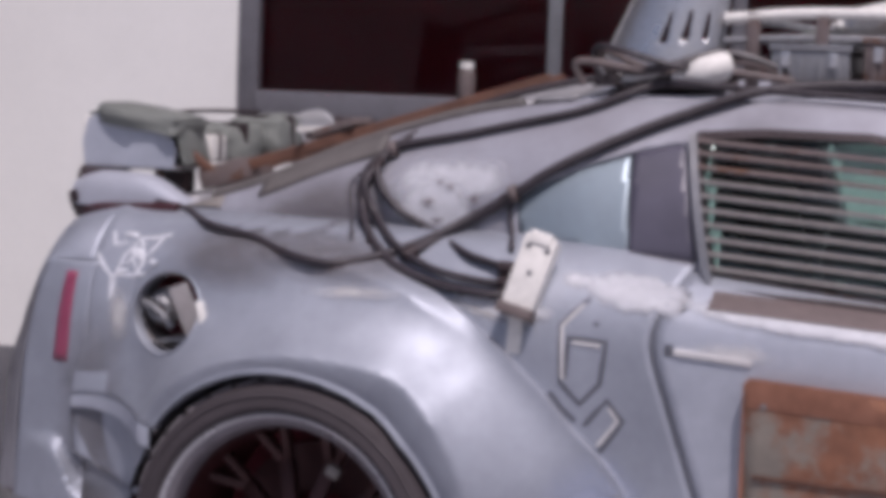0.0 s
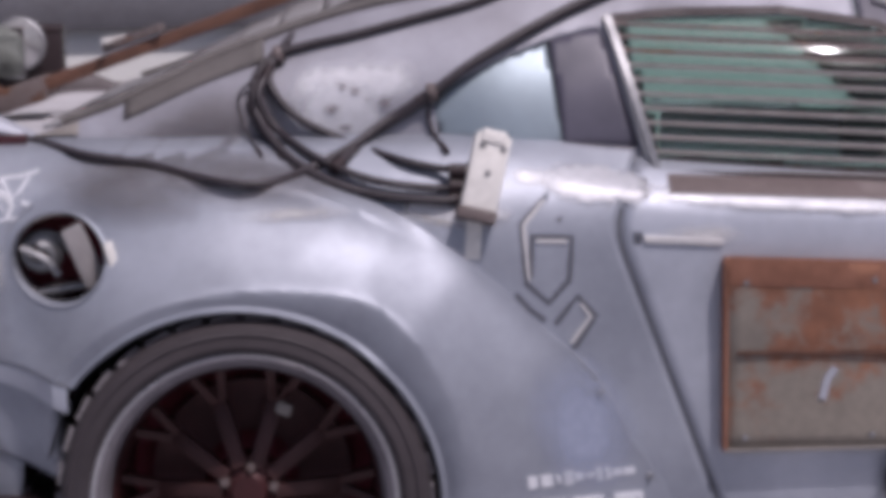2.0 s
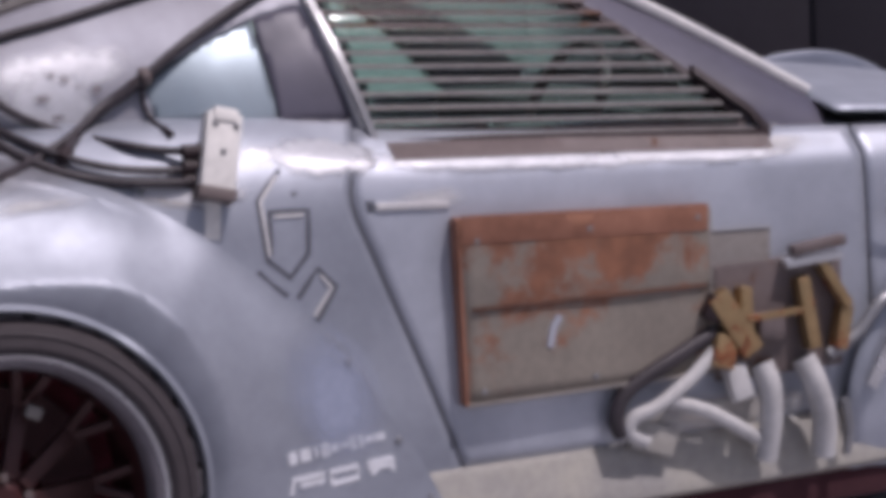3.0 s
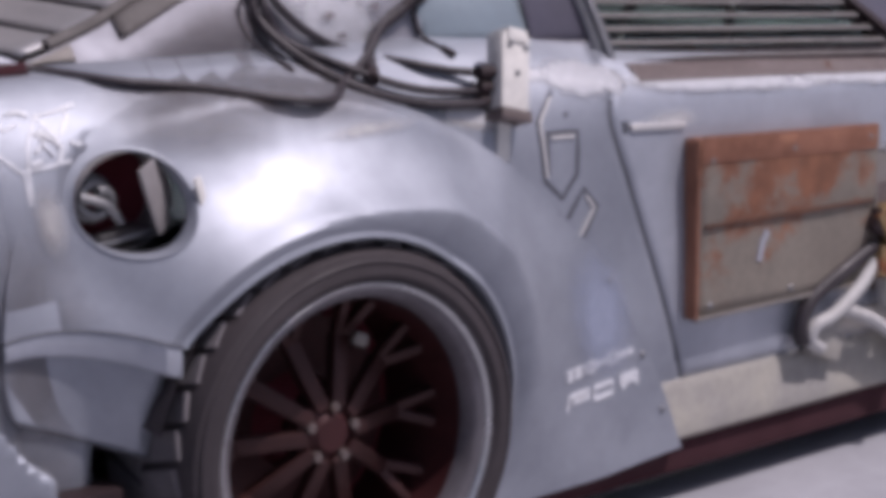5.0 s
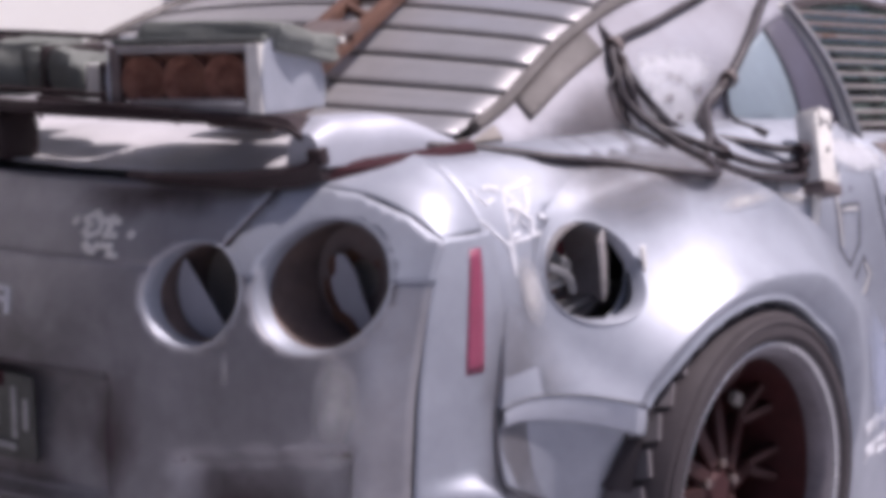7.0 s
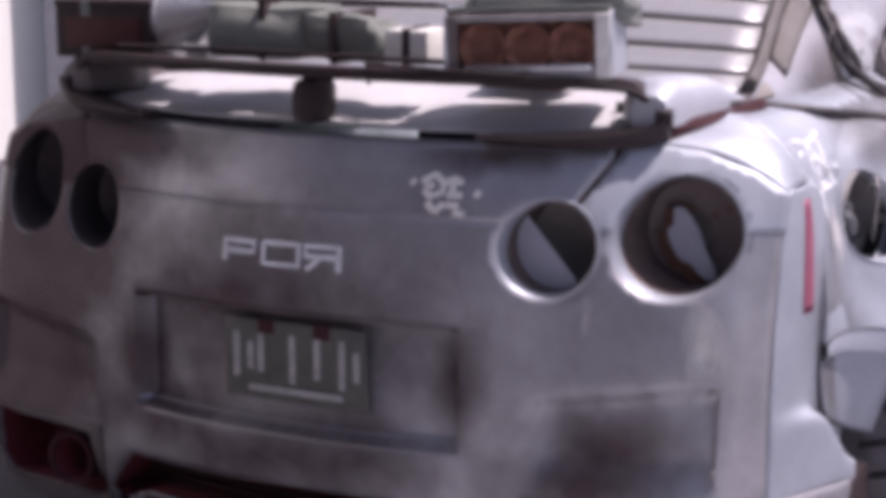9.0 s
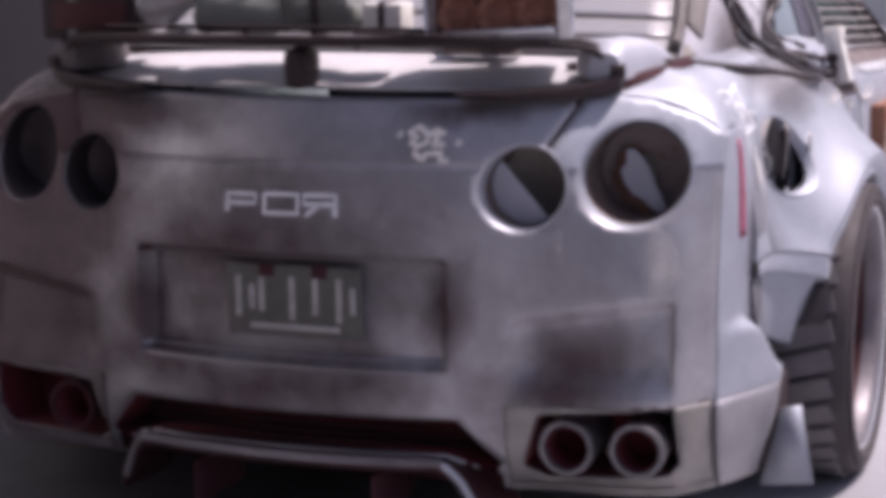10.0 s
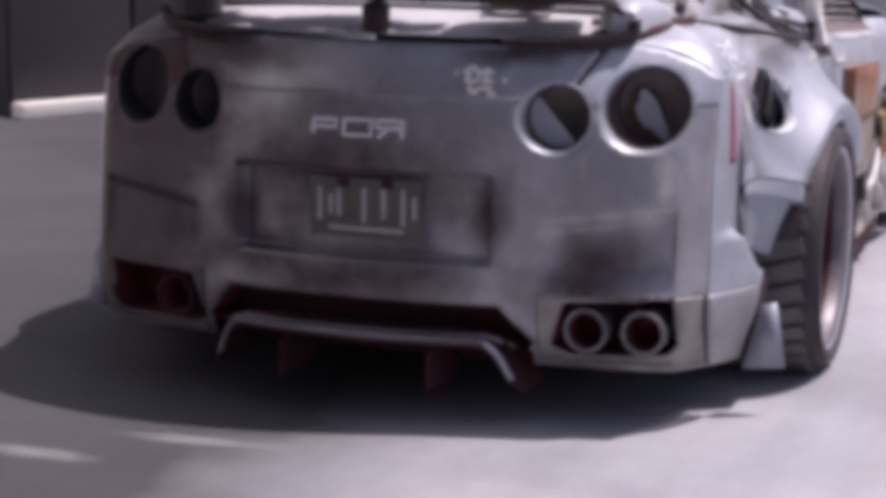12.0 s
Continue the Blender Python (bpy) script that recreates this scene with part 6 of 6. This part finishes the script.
def boot_gear():
    # speaker-like box on the wing, open front with three round rusty cones
    s = thing("speaker_box", "battered metal box with three rusty round cones", "speaker")
    m = Matrix.Translation((-0.74, -0.40, 1.105)) @ Matrix.Rotation(radians(16), 4, "Z") @ Matrix.Rotation(radians(-2), 4, "X")

    def put(nm, bm, mat, label=""):
        bmesh.ops.transform(bm, matrix=m, verts=bm.verts)
        return part(nm, bm, mat, s, label)
    W, H, D = 0.285, 0.112, 0.21
    put("top", box((D / 2 - 0.06, 0, H / 2 + 0.004), (D - 0.02, W, 0.010), Matrix.Rotation(radians(3), 4, "Y"), 0.003), GREENISH)
    put("bottom", box((D / 2 - 0.05, 0, -H / 2), (D, W, 0.010), None, 0.003), STEEL)
    for k in (-1, 1):
        bm = bmesh.new()
        pts = [(-0.056, -H / 2), (-0.064, 0.0), (-0.052, H / 2 - 0.004), (-0.01, H / 2 + 0.016), (0.06, H / 2 + 0.012), (D - 0.08, H / 2 - 0.016), (D - 0.055, -0.01), (D - 0.06, -H / 2)]
        a = [bm.verts.new((x, k * W / 2 - 0.004, z)) for x, z in pts]
        b = [bm.verts.new((x, k * W / 2 + 0.004, z)) for x, z in pts]
        bm.faces.new(a)
        bm.faces.new(b)
        for i in range(8):
            bm.faces.new((a[i], a[(i + 1) % 8], b[(i + 1) % 8], b[i]))
        put("side", bm, PAINT)
    for z in (-H / 2 + 0.007, H / 2 - 0.006):
        put("frame_bar", box((-0.056, 0, z), (0.016, W, 0.012), None, 0.003), PLATEGREY)
    for k in (-1, 1):
        put("frame_bar", box((-0.056, k * (W / 2 - 0.012), 0), (0.017, 0.026 if k < 0 else 0.016, H), None, 0.003), WHITE if k < 0 else BROWN)
    put("back", box((-0.040, 0, 0), (0.006, W - 0.02, H - 0.02), None, 0), CONES)
    put("back_panel", box((D - 0.045, 0, -0.008), (0.008, W - 0.01, H - 0.03), Matrix.Rotation(radians(-14), 4, "Y"), 0.002), GREENISH)
    for k in (-1, 0, 1):
        put("cone", lathe([(0.012, -0.010), (0.020, 0.0), (0.036, -0.022), (0.041, -0.026), (0.043, -0.02), (0.043, 0.01)], 28, Matrix.Translation((-0.034, k * 0.078, 0)) @ Matrix.Rotation(radians(90), 4, "Y")), CONES)
    put("mesh_strip", box((-0.062, 0, -H / 2 + 0.020), (0.006, W - 0.06, 0.012), None, 0.002), ALU)
    # second box and horn lamp on the other end
    b = thing("battery_box", "dark metal box strapped on the wing end", "box")
    m2 = Matrix.Translation((-0.63, 0.57, 1.09)) @ Matrix.Rotation(radians(8), 4, "Z")
    for nm, c, sz, mat in (("body", (0, 0, 0), (0.16, 0.22, 0.105), BLACK), ("lid", (0, 0, 0.056), (0.165, 0.225, 0.014), BLACK), ("strap", (0, 0.04, 0.0), (0.168, 0.022, 0.125), GREENISH), ("grille", (-0.083, 0, 0), (0.006, 0.17, 0.06), BRONZE)):
        bm = box(c, sz, None, 0.005)
        bmesh.ops.transform(bm, matrix=m2, verts=bm.verts)
        part(nm, bm, mat, b)
    l = thing("horn_lamp", "pale metal horn lamp lying on the wing", "lamp")
    m3 = Matrix.Translation((-0.64, 0.44, 1.112)) @ Matrix.Rotation(radians(80), 4, "X") @ Matrix.Scale(1.15, 4)
    part("shell", lathe([(0.0, 0.14), (0.020, 0.138), (0.028, 0.11), (0.036, 0.07), (0.050, 0.03), (0.056, 0.0), (0.054, -0.002), (0.044, 0.03), (0.0, 0.05)], 32, m3), ALU, l)
    part("rim", lathe([(0.056 + 0.004 * math.cos(t), 0.004 * math.sin(t)) for t in (2 * math.pi * k / 8 for k in range(8))], 32, m3, closed=True), STEEL, l)
    part("stand", box((-0.64, 0.37, 1.045), (0.05, 0.05, 0.03), None, 0.006), STEEL, l)
    # bundles
    for c, sz, rz, mat, nm, lb in (((-0.66, 0.18, 1.108), (0.15, 0.24, 0.105), 10, GREENISH, "canvas_bundle", "grey green canvas bundle tied on the wing"),
                                   ((-0.68, 0.0, 1.100), (0.12, 0.16, 0.088), -8, GREENISH, "canvas_bundle", "small grey green canvas bundle on the wing"),
                                   ((-0.68, -0.135, 1.088), (0.10, 0.085, 0.062), 6, WHITE, "white_box", "small pale box beside the cone box")):
        bm = box((0, 0, 0), sz, None, 0.032 if mat is GREENISH else 0.005)
        if mat is GREENISH:
            bmesh.ops.subdivide_edges(bm, edges=bm.edges[:], cuts=3, use_grid_fill=True)
            for v in bm.verts:
                v.co += v.co.normalized() * (0.022 * noise.noise(v.co * 15 + Vector((c[1] * 9, 0, 0))) + 0.006 * noise.noise(v.co * 50))
        bmesh.ops.transform(bm, matrix=Matrix.Translation(c) @ Matrix.Rotation(radians(rz), 4, "Z"), verts=bm.verts)
        t = thing(nm, lb, "bundle" if mat is GREENISH else "box")
        part("body", bm, mat, t)
        part("strap", box(c, (sz[0] + 0.008, 0.014, sz[2] + 0.008), Matrix.Rotation(radians(rz), 4, "Z"), 0.003), BLACK, t)
    # crumpled canvas over the cone box's rear edge
    bm = box((0, 0, 0), (0.20, 0.28, 0.045), None, 0.02)
    bmesh.ops.subdivide_edges(bm, edges=bm.edges[:], cuts=4, use_grid_fill=True)
    for v in bm.verts:
        v.co += v.co.normalized() * (0.020 * noise.noise(v.co * 15) + 0.010 * noise.noise(v.co * 42))
    bmesh.ops.transform(bm, matrix=Matrix.Translation((-0.665, -0.41, 1.163)) @ Matrix.Rotation(radians(14), 4, "Z") @ Matrix.Rotation(radians(9), 4, "Y"), verts=bm.verts)
    hood = thing("canvas_hood", "crumpled grey green canvas over the cone box", "cover")
    part("cloth", bm, GREENISH, hood)
    # flat rods along the wing
    for y0, y1, z in ((-0.25, 0.5, 1.068), (-0.22, 0.30, 1.168)):
        tagged(part("rod", tube([(-0.76, y0, z), (-0.77, (y0 + y1) / 2, z + 0.004), (-0.74, y1, z)], 0.005, 8), BLACK), "thin dark rod tied along the wing", "rod", "rods on the wing")
    # thin rail above the blade's right end
    r = thing("wing_rail", "thin dark guard rail over the wing end", "rail")
    part("rail", tube([(-0.875, -0.14, 1.070), (-0.845, -0.33, 1.062), (-0.790, -0.50, 1.050), (-0.750, -0.585, 1.036), (-0.732, -0.615, 1.018)], 0.004, 8), BLACK, r)
    for y, x in ((-0.145, -0.873), (-0.42, -0.818)):
        part("post", tube([(x, y, 1.035), (x, y, 1.064)], 0.004, 6), BLACK, r)
    # rusty truss over the rear window
    t = thing("rusty_truss", "rusted iron truss lying over the rear window", "truss")
    A, B = Vector((-0.50, -0.34, 1.045)), Vector((0.22, -0.10, 1.292))
    sd_ = Vector((0, 0.11, 0.0))
    for o in (Vector(), sd_):
        part("chord", beam(A + o, B + o, 0.026, 0.026, 0.004), RUSTY, t)
    for k in range(6):
        p = A.lerp(B, (k + 0.3) / 6)
        q = A.lerp(B, (k + (0.9 if k % 2 else 0.3)) / 6) + sd_
        part("web", beam(p, q, 0.016, 0.016, 0.003), RUSTY, t)
    part("foot", box(A + Vector((0.0, 0.05, -0.005)), (0.12, 0.17, 0.05), Matrix.Rotation(radians(-18), 4, "Y"), 0.01), BROWN, t)
    part("claw", tube([A + Vector((-0.03, -0.02, 0)), A + Vector((-0.10, -0.05, 0.05)), A + Vector((-0.15, -0.04, 0.02)), A + Vector((-0.17, -0.02, -0.02))], 0.013, 8), RUSTY, t)
    part("plate", box(A.lerp(B, 0.32) + Vector((0, 0.05, 0.03)), (0.13, 0.12, 0.018), Matrix.Rotation(radians(-19), 4, "Y"), 0.004), BROWN, t)
    part("pale_bar", beam(A.lerp(B, 0.25) + Vector((0, -0.05, 0.045)), A.lerp(B, 0.25) + Vector((0.02, 0.14, 0.045)), 0.012, 0.012), WHITE, t)


boot_gear()


def roof_gear():
    # bent bright shell
    d = thing("bent_shell", "bent bright metal shell with slots on the roof", "shell")

    def sh(u, v):
        a = radians(200 + 140 * u)
        r = 0.10 - 0.03 * v
        return (0.575 + r * 1.5 * math.cos(a) + 0.05 * v, -0.45 + r * math.sin(a), 1.295 + 0.21 * v - 0.015 * math.cos(4 * u))
    slots = [[(c - 0.025, 0.35), (c + 0.025, 0.35), (c + 0.015, 0.62), (c - 0.005, 0.66)] for c in (0.52, 0.66, 0.80)]
    part("shell", sheet(sh, grid(0, 1, 0, 1, 60, 40), slots), ALU, d, thick=0.004)
    part("base", box((0.59, -0.45, 1.295), (0.27, 0.18, 0.025), None, 0.008), BROWN, d)
    random.seed(31)
    for k in range(4):
        pts = [(0.45 + 0.03 * k, -0.59 + 0.02 * k, 1.285)] + [(0.47 + 0.09 * j + random.uniform(-0.03, 0.03), -0.56 + random.uniform(-0.05, 0.04), 1.315 + random.uniform(0, 0.045)) for j in range(4)] + [(0.92, -0.5, 1.30)]
        h = part("hose", tube(pts, random.uniform(0.006, 0.010), 8, 6), HOSE if k % 2 else BROWN)
        tagged(h, "tangled dark hose at the foot of the bright shell", "hose", "hoses on the roof")
    b = thing("bottle", "dirty white plastic bottle lying on the roof", "bottle")
    m = Matrix.Translation((0.735, -0.55, 1.335)) @ Matrix.Scale(0.85, 4) @ Matrix.Rotation(radians(252), 4, "Y") @ Matrix.Rotation(radians(10), 4, "X")
    part("body", lathe([(0, -0.02), (0.022, -0.018), (0.034, 0.0), (0.036, 0.05), (0.033, 0.075), (0.018, 0.095), (0.014, 0.105), (0.0, 0.105)], 28, m), WHITE, b)
    part("cap", lathe([(0, 0.128), (0.016, 0.127), (0.017, 0.104), (0, 0.104)], 20, m), WHITE, b)
    # crates
    for c, sz, mat, lb in (((0.90, -0.42, 1.335), (0.16, 0.20, 0.07), STEEL, "low dusty metal case on the roof"), ((1.08, -0.40, 1.345), (0.15, 0.22, 0.085), BROWN, "brown ribbed metal case on the roof"), ((1.0, -0.12, 1.36), (0.34, 0.22, 0.09), GREENISH, "grey green case on the roof")):
        t = thing("roof_case", lb, "case", "cases on the roof")
        part("body", box(c, sz, None, 0.008), mat, t)
        part("lid", box((c[0], c[1], c[2] + sz[2] / 2 + 0.006), (sz[0] + 0.008, sz[1] + 0.008, 0.014), None, 0.004), mat, t)
        for k in (-1, 1):
            part("latch", box((c[0] + k * sz[0] * 0.3, c[1] - sz[1] / 2 - 0.005, c[2] + sz[2] * 0.25), (0.018, 0.008, 0.03), None, 0.002), ALU, t)
        for k in range(4):
            part("rib", box((c[0] - sz[0] * 0.36 + sz[0] * 0.24 * k, c[1] - sz[1] / 2 - 0.003, c[2] - 0.008), (0.010, 0.006, sz[2] * 0.7), None, 0.002), mat, t)
    # rack
    r = thing("roof_rack", "tubular roof rack with a pale top rail", "rack")
    for y in (-0.50, 0.50):
        part("rail", tube([(0.72, y, 1.43), (0.9, y, 1.445), (1.2, y, 1.445)], 0.012, 10), WHITE if y < 0 else STEEL, r)
        part("rail", tube([(0.72, y, 1.385), (0.9, y, 1.395), (1.2, y, 1.395)], 0.009, 10), STEEL, r)
        for x in (0.78, 0.92, 1.15):
            part("post", box((x, y, 1.37), (0.026, 0.022, 0.15), None, 0.004), BROWN, r)
    for x in (0.78, 1.15):
        part("crossbar", tube([(x, -0.5, 1.43), (x, 0.5, 1.43)], 0.009, 8), STEEL, r)
    sack = bmesh.new()
    bmesh.ops.create_icosphere(sack, subdivisions=4, radius=1)
    for v in sack.verts:
        v.co = Vector((v.co.x * 0.17, v.co.y * 0.2, v.co.z * 0.05)) * (1 + 0.25 * noise.noise(v.co * 2.2)) + Vector((1.06, -0.15, 1.44))
    tagged(part("sack", sack, WHITE), "lumpy pale sack strapped inside the roof rack", "sack")


roof_gear()


# ---- scuffs, filler, dirt and painted light and shade lying on the paint ----
def patch(name, f, a, b, ra, rb, mat, parent, tilt=0.0, label=""):
    """A thin overlaid area round (a, b) on the surface f, strongest in its middle."""
    n = 22
    bm = bmesh.new()
    lay = bm.verts.layers.float.new("wear")
    rows = []
    ct, st = math.cos(radians(tilt)), math.sin(radians(tilt))
    for i in range(n + 1):
        row = []
        for j in range(13):
            u, v = -1 + 2 * i / n, -1 + 2 * j / 12
            x, z = a + ra * u * ct - rb * v * st, b + ra * u * st + rb * v * ct
            w = bm.verts.new(f(x, z))
            w[lay] = 1.1 - 1.8 * math.hypot(u, v)
            row.append(w)
        rows.append(row)
    for p, q in zip(rows, rows[1:]):
        for j in range(12):
            bm.faces.new((p[j], p[j + 1], q[j + 1], q[j]))
    return part(name, bm, mat, parent, label)


def wear():
    lift = 0.0035
    for a, b, ra, rb, mat, tilt in ((1.15, 0.848, 0.50, 0.032, SCRAPEGLINT, -3), (0.60, 0.905, 0.16, 0.035, SCRAPEGLINT, -4), (1.55, 0.835, 0.25, 0.03, SCRAPEGLINT, -4), (0.90, 0.878, 0.16, 0.02, SCRAPEGLINT, -4),
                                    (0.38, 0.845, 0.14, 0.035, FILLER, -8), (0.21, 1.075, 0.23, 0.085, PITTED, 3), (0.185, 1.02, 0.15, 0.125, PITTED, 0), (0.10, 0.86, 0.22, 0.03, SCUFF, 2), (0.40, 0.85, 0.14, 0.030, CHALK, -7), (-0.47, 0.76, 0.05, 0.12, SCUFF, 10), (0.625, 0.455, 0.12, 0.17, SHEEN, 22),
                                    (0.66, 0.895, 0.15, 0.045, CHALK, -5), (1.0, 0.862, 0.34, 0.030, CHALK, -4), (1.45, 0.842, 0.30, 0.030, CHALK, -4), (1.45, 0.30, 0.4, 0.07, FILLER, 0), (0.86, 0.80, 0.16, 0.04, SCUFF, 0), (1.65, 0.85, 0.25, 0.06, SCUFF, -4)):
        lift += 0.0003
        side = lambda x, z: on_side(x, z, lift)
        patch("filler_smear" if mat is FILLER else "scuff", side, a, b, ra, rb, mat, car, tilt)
    for a, b, ra, rb in ((0.168, 1.033, 0.026, 0.016), (0.193, 0.997, 0.026, 0.012), (0.269, 1.044, 0.024, 0.022), (0.213, 1.067, 0.020, 0.013), (0.319, 1.028, 0.018, 0.012), (0.236, 1.05, 0.010, 0.010), (0.19, 1.075, 0.014, 0.008)):
        patch("pit", lambda x, z: on_side(x, z, 0.012), a, b, ra, rb, DARKFILM, car)
    # thin brown film on the rear quarter and the pillar's foot: stains plus painted shade
    for a, b, ra, rb, tilt in ((-0.22, 0.905, 0.22, 0.09, -4), (-0.10, 1.0, 0.30, 0.10, 16), (-0.52, 0.55, 0.13, 0.34, 0), (0.02, 0.92, 0.24, 0.07, -8)):
        lift += 0.0004
        patch("dirt_film", lambda x, z: on_side(x, z, lift), a, b, ra, rb, STAINSHADE, car, tilt)
    # one film over the tail, open at the lamp holes: soot, dirt, and shade painted at left and in recesses
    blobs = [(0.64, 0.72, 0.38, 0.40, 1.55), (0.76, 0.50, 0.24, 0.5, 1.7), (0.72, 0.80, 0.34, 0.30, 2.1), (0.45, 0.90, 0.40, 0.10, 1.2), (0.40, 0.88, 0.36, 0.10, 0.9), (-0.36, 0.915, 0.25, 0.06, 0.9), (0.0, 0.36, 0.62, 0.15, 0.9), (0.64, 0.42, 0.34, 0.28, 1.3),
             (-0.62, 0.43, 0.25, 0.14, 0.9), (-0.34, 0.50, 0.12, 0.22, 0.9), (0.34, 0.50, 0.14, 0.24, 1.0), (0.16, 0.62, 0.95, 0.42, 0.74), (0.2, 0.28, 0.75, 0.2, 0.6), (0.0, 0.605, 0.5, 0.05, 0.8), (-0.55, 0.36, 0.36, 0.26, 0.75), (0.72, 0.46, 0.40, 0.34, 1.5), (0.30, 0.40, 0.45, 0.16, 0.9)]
    film_f = lambda y, z: (rear_f(y, z)[0] - 0.005, y, z)
    cuts = [circle2(s * y, z, r) for y, z, r in LAMPS for s in (-1, 1)] + [GRILLE, EXHAUST, EXHAUST_LEFT, UNDER]
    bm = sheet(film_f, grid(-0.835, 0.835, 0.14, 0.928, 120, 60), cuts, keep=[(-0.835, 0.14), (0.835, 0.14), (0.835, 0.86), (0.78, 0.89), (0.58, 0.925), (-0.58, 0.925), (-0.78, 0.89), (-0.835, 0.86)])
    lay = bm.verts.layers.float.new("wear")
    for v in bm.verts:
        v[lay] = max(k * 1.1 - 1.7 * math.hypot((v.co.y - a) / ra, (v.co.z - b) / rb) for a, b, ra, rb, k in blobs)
    part("grime", bm, DARKFILM, car, "brown soot and road dirt over the tail")
    lift = 0.0045
    for a, b, ra, rb, mat, tilt in ((-0.56, 0.655, 0.016, 0.07, SCUFF, 0), (-0.75, 0.60, 0.08, 0.2, SCUFF, 0)):
        lift += 0.001
        tail_ = lambda y, z: (rear_f(y, z)[0] - lift, y, z)
        patch("scuff", tail_, a, b, ra, rb, mat, car, tilt)
    floor_ = bpy.data.objects["ground"]
    flat = lambda x, y: (x, y, 0.004)
    for a, b, ra, rb, tilt in ((-1.32, 0.25, 0.08, 0.5, 4), (-1.55, 0.55, 0.10, 0.35, 0), (-1.5, -0.55, 0.3, 0.4, 0), (-0.9, -1.5, 0.5, 0.5, 0)):
        patch("pale_smear", flat, a, b, ra, rb, SMEAR, floor_, tilt)


wear()
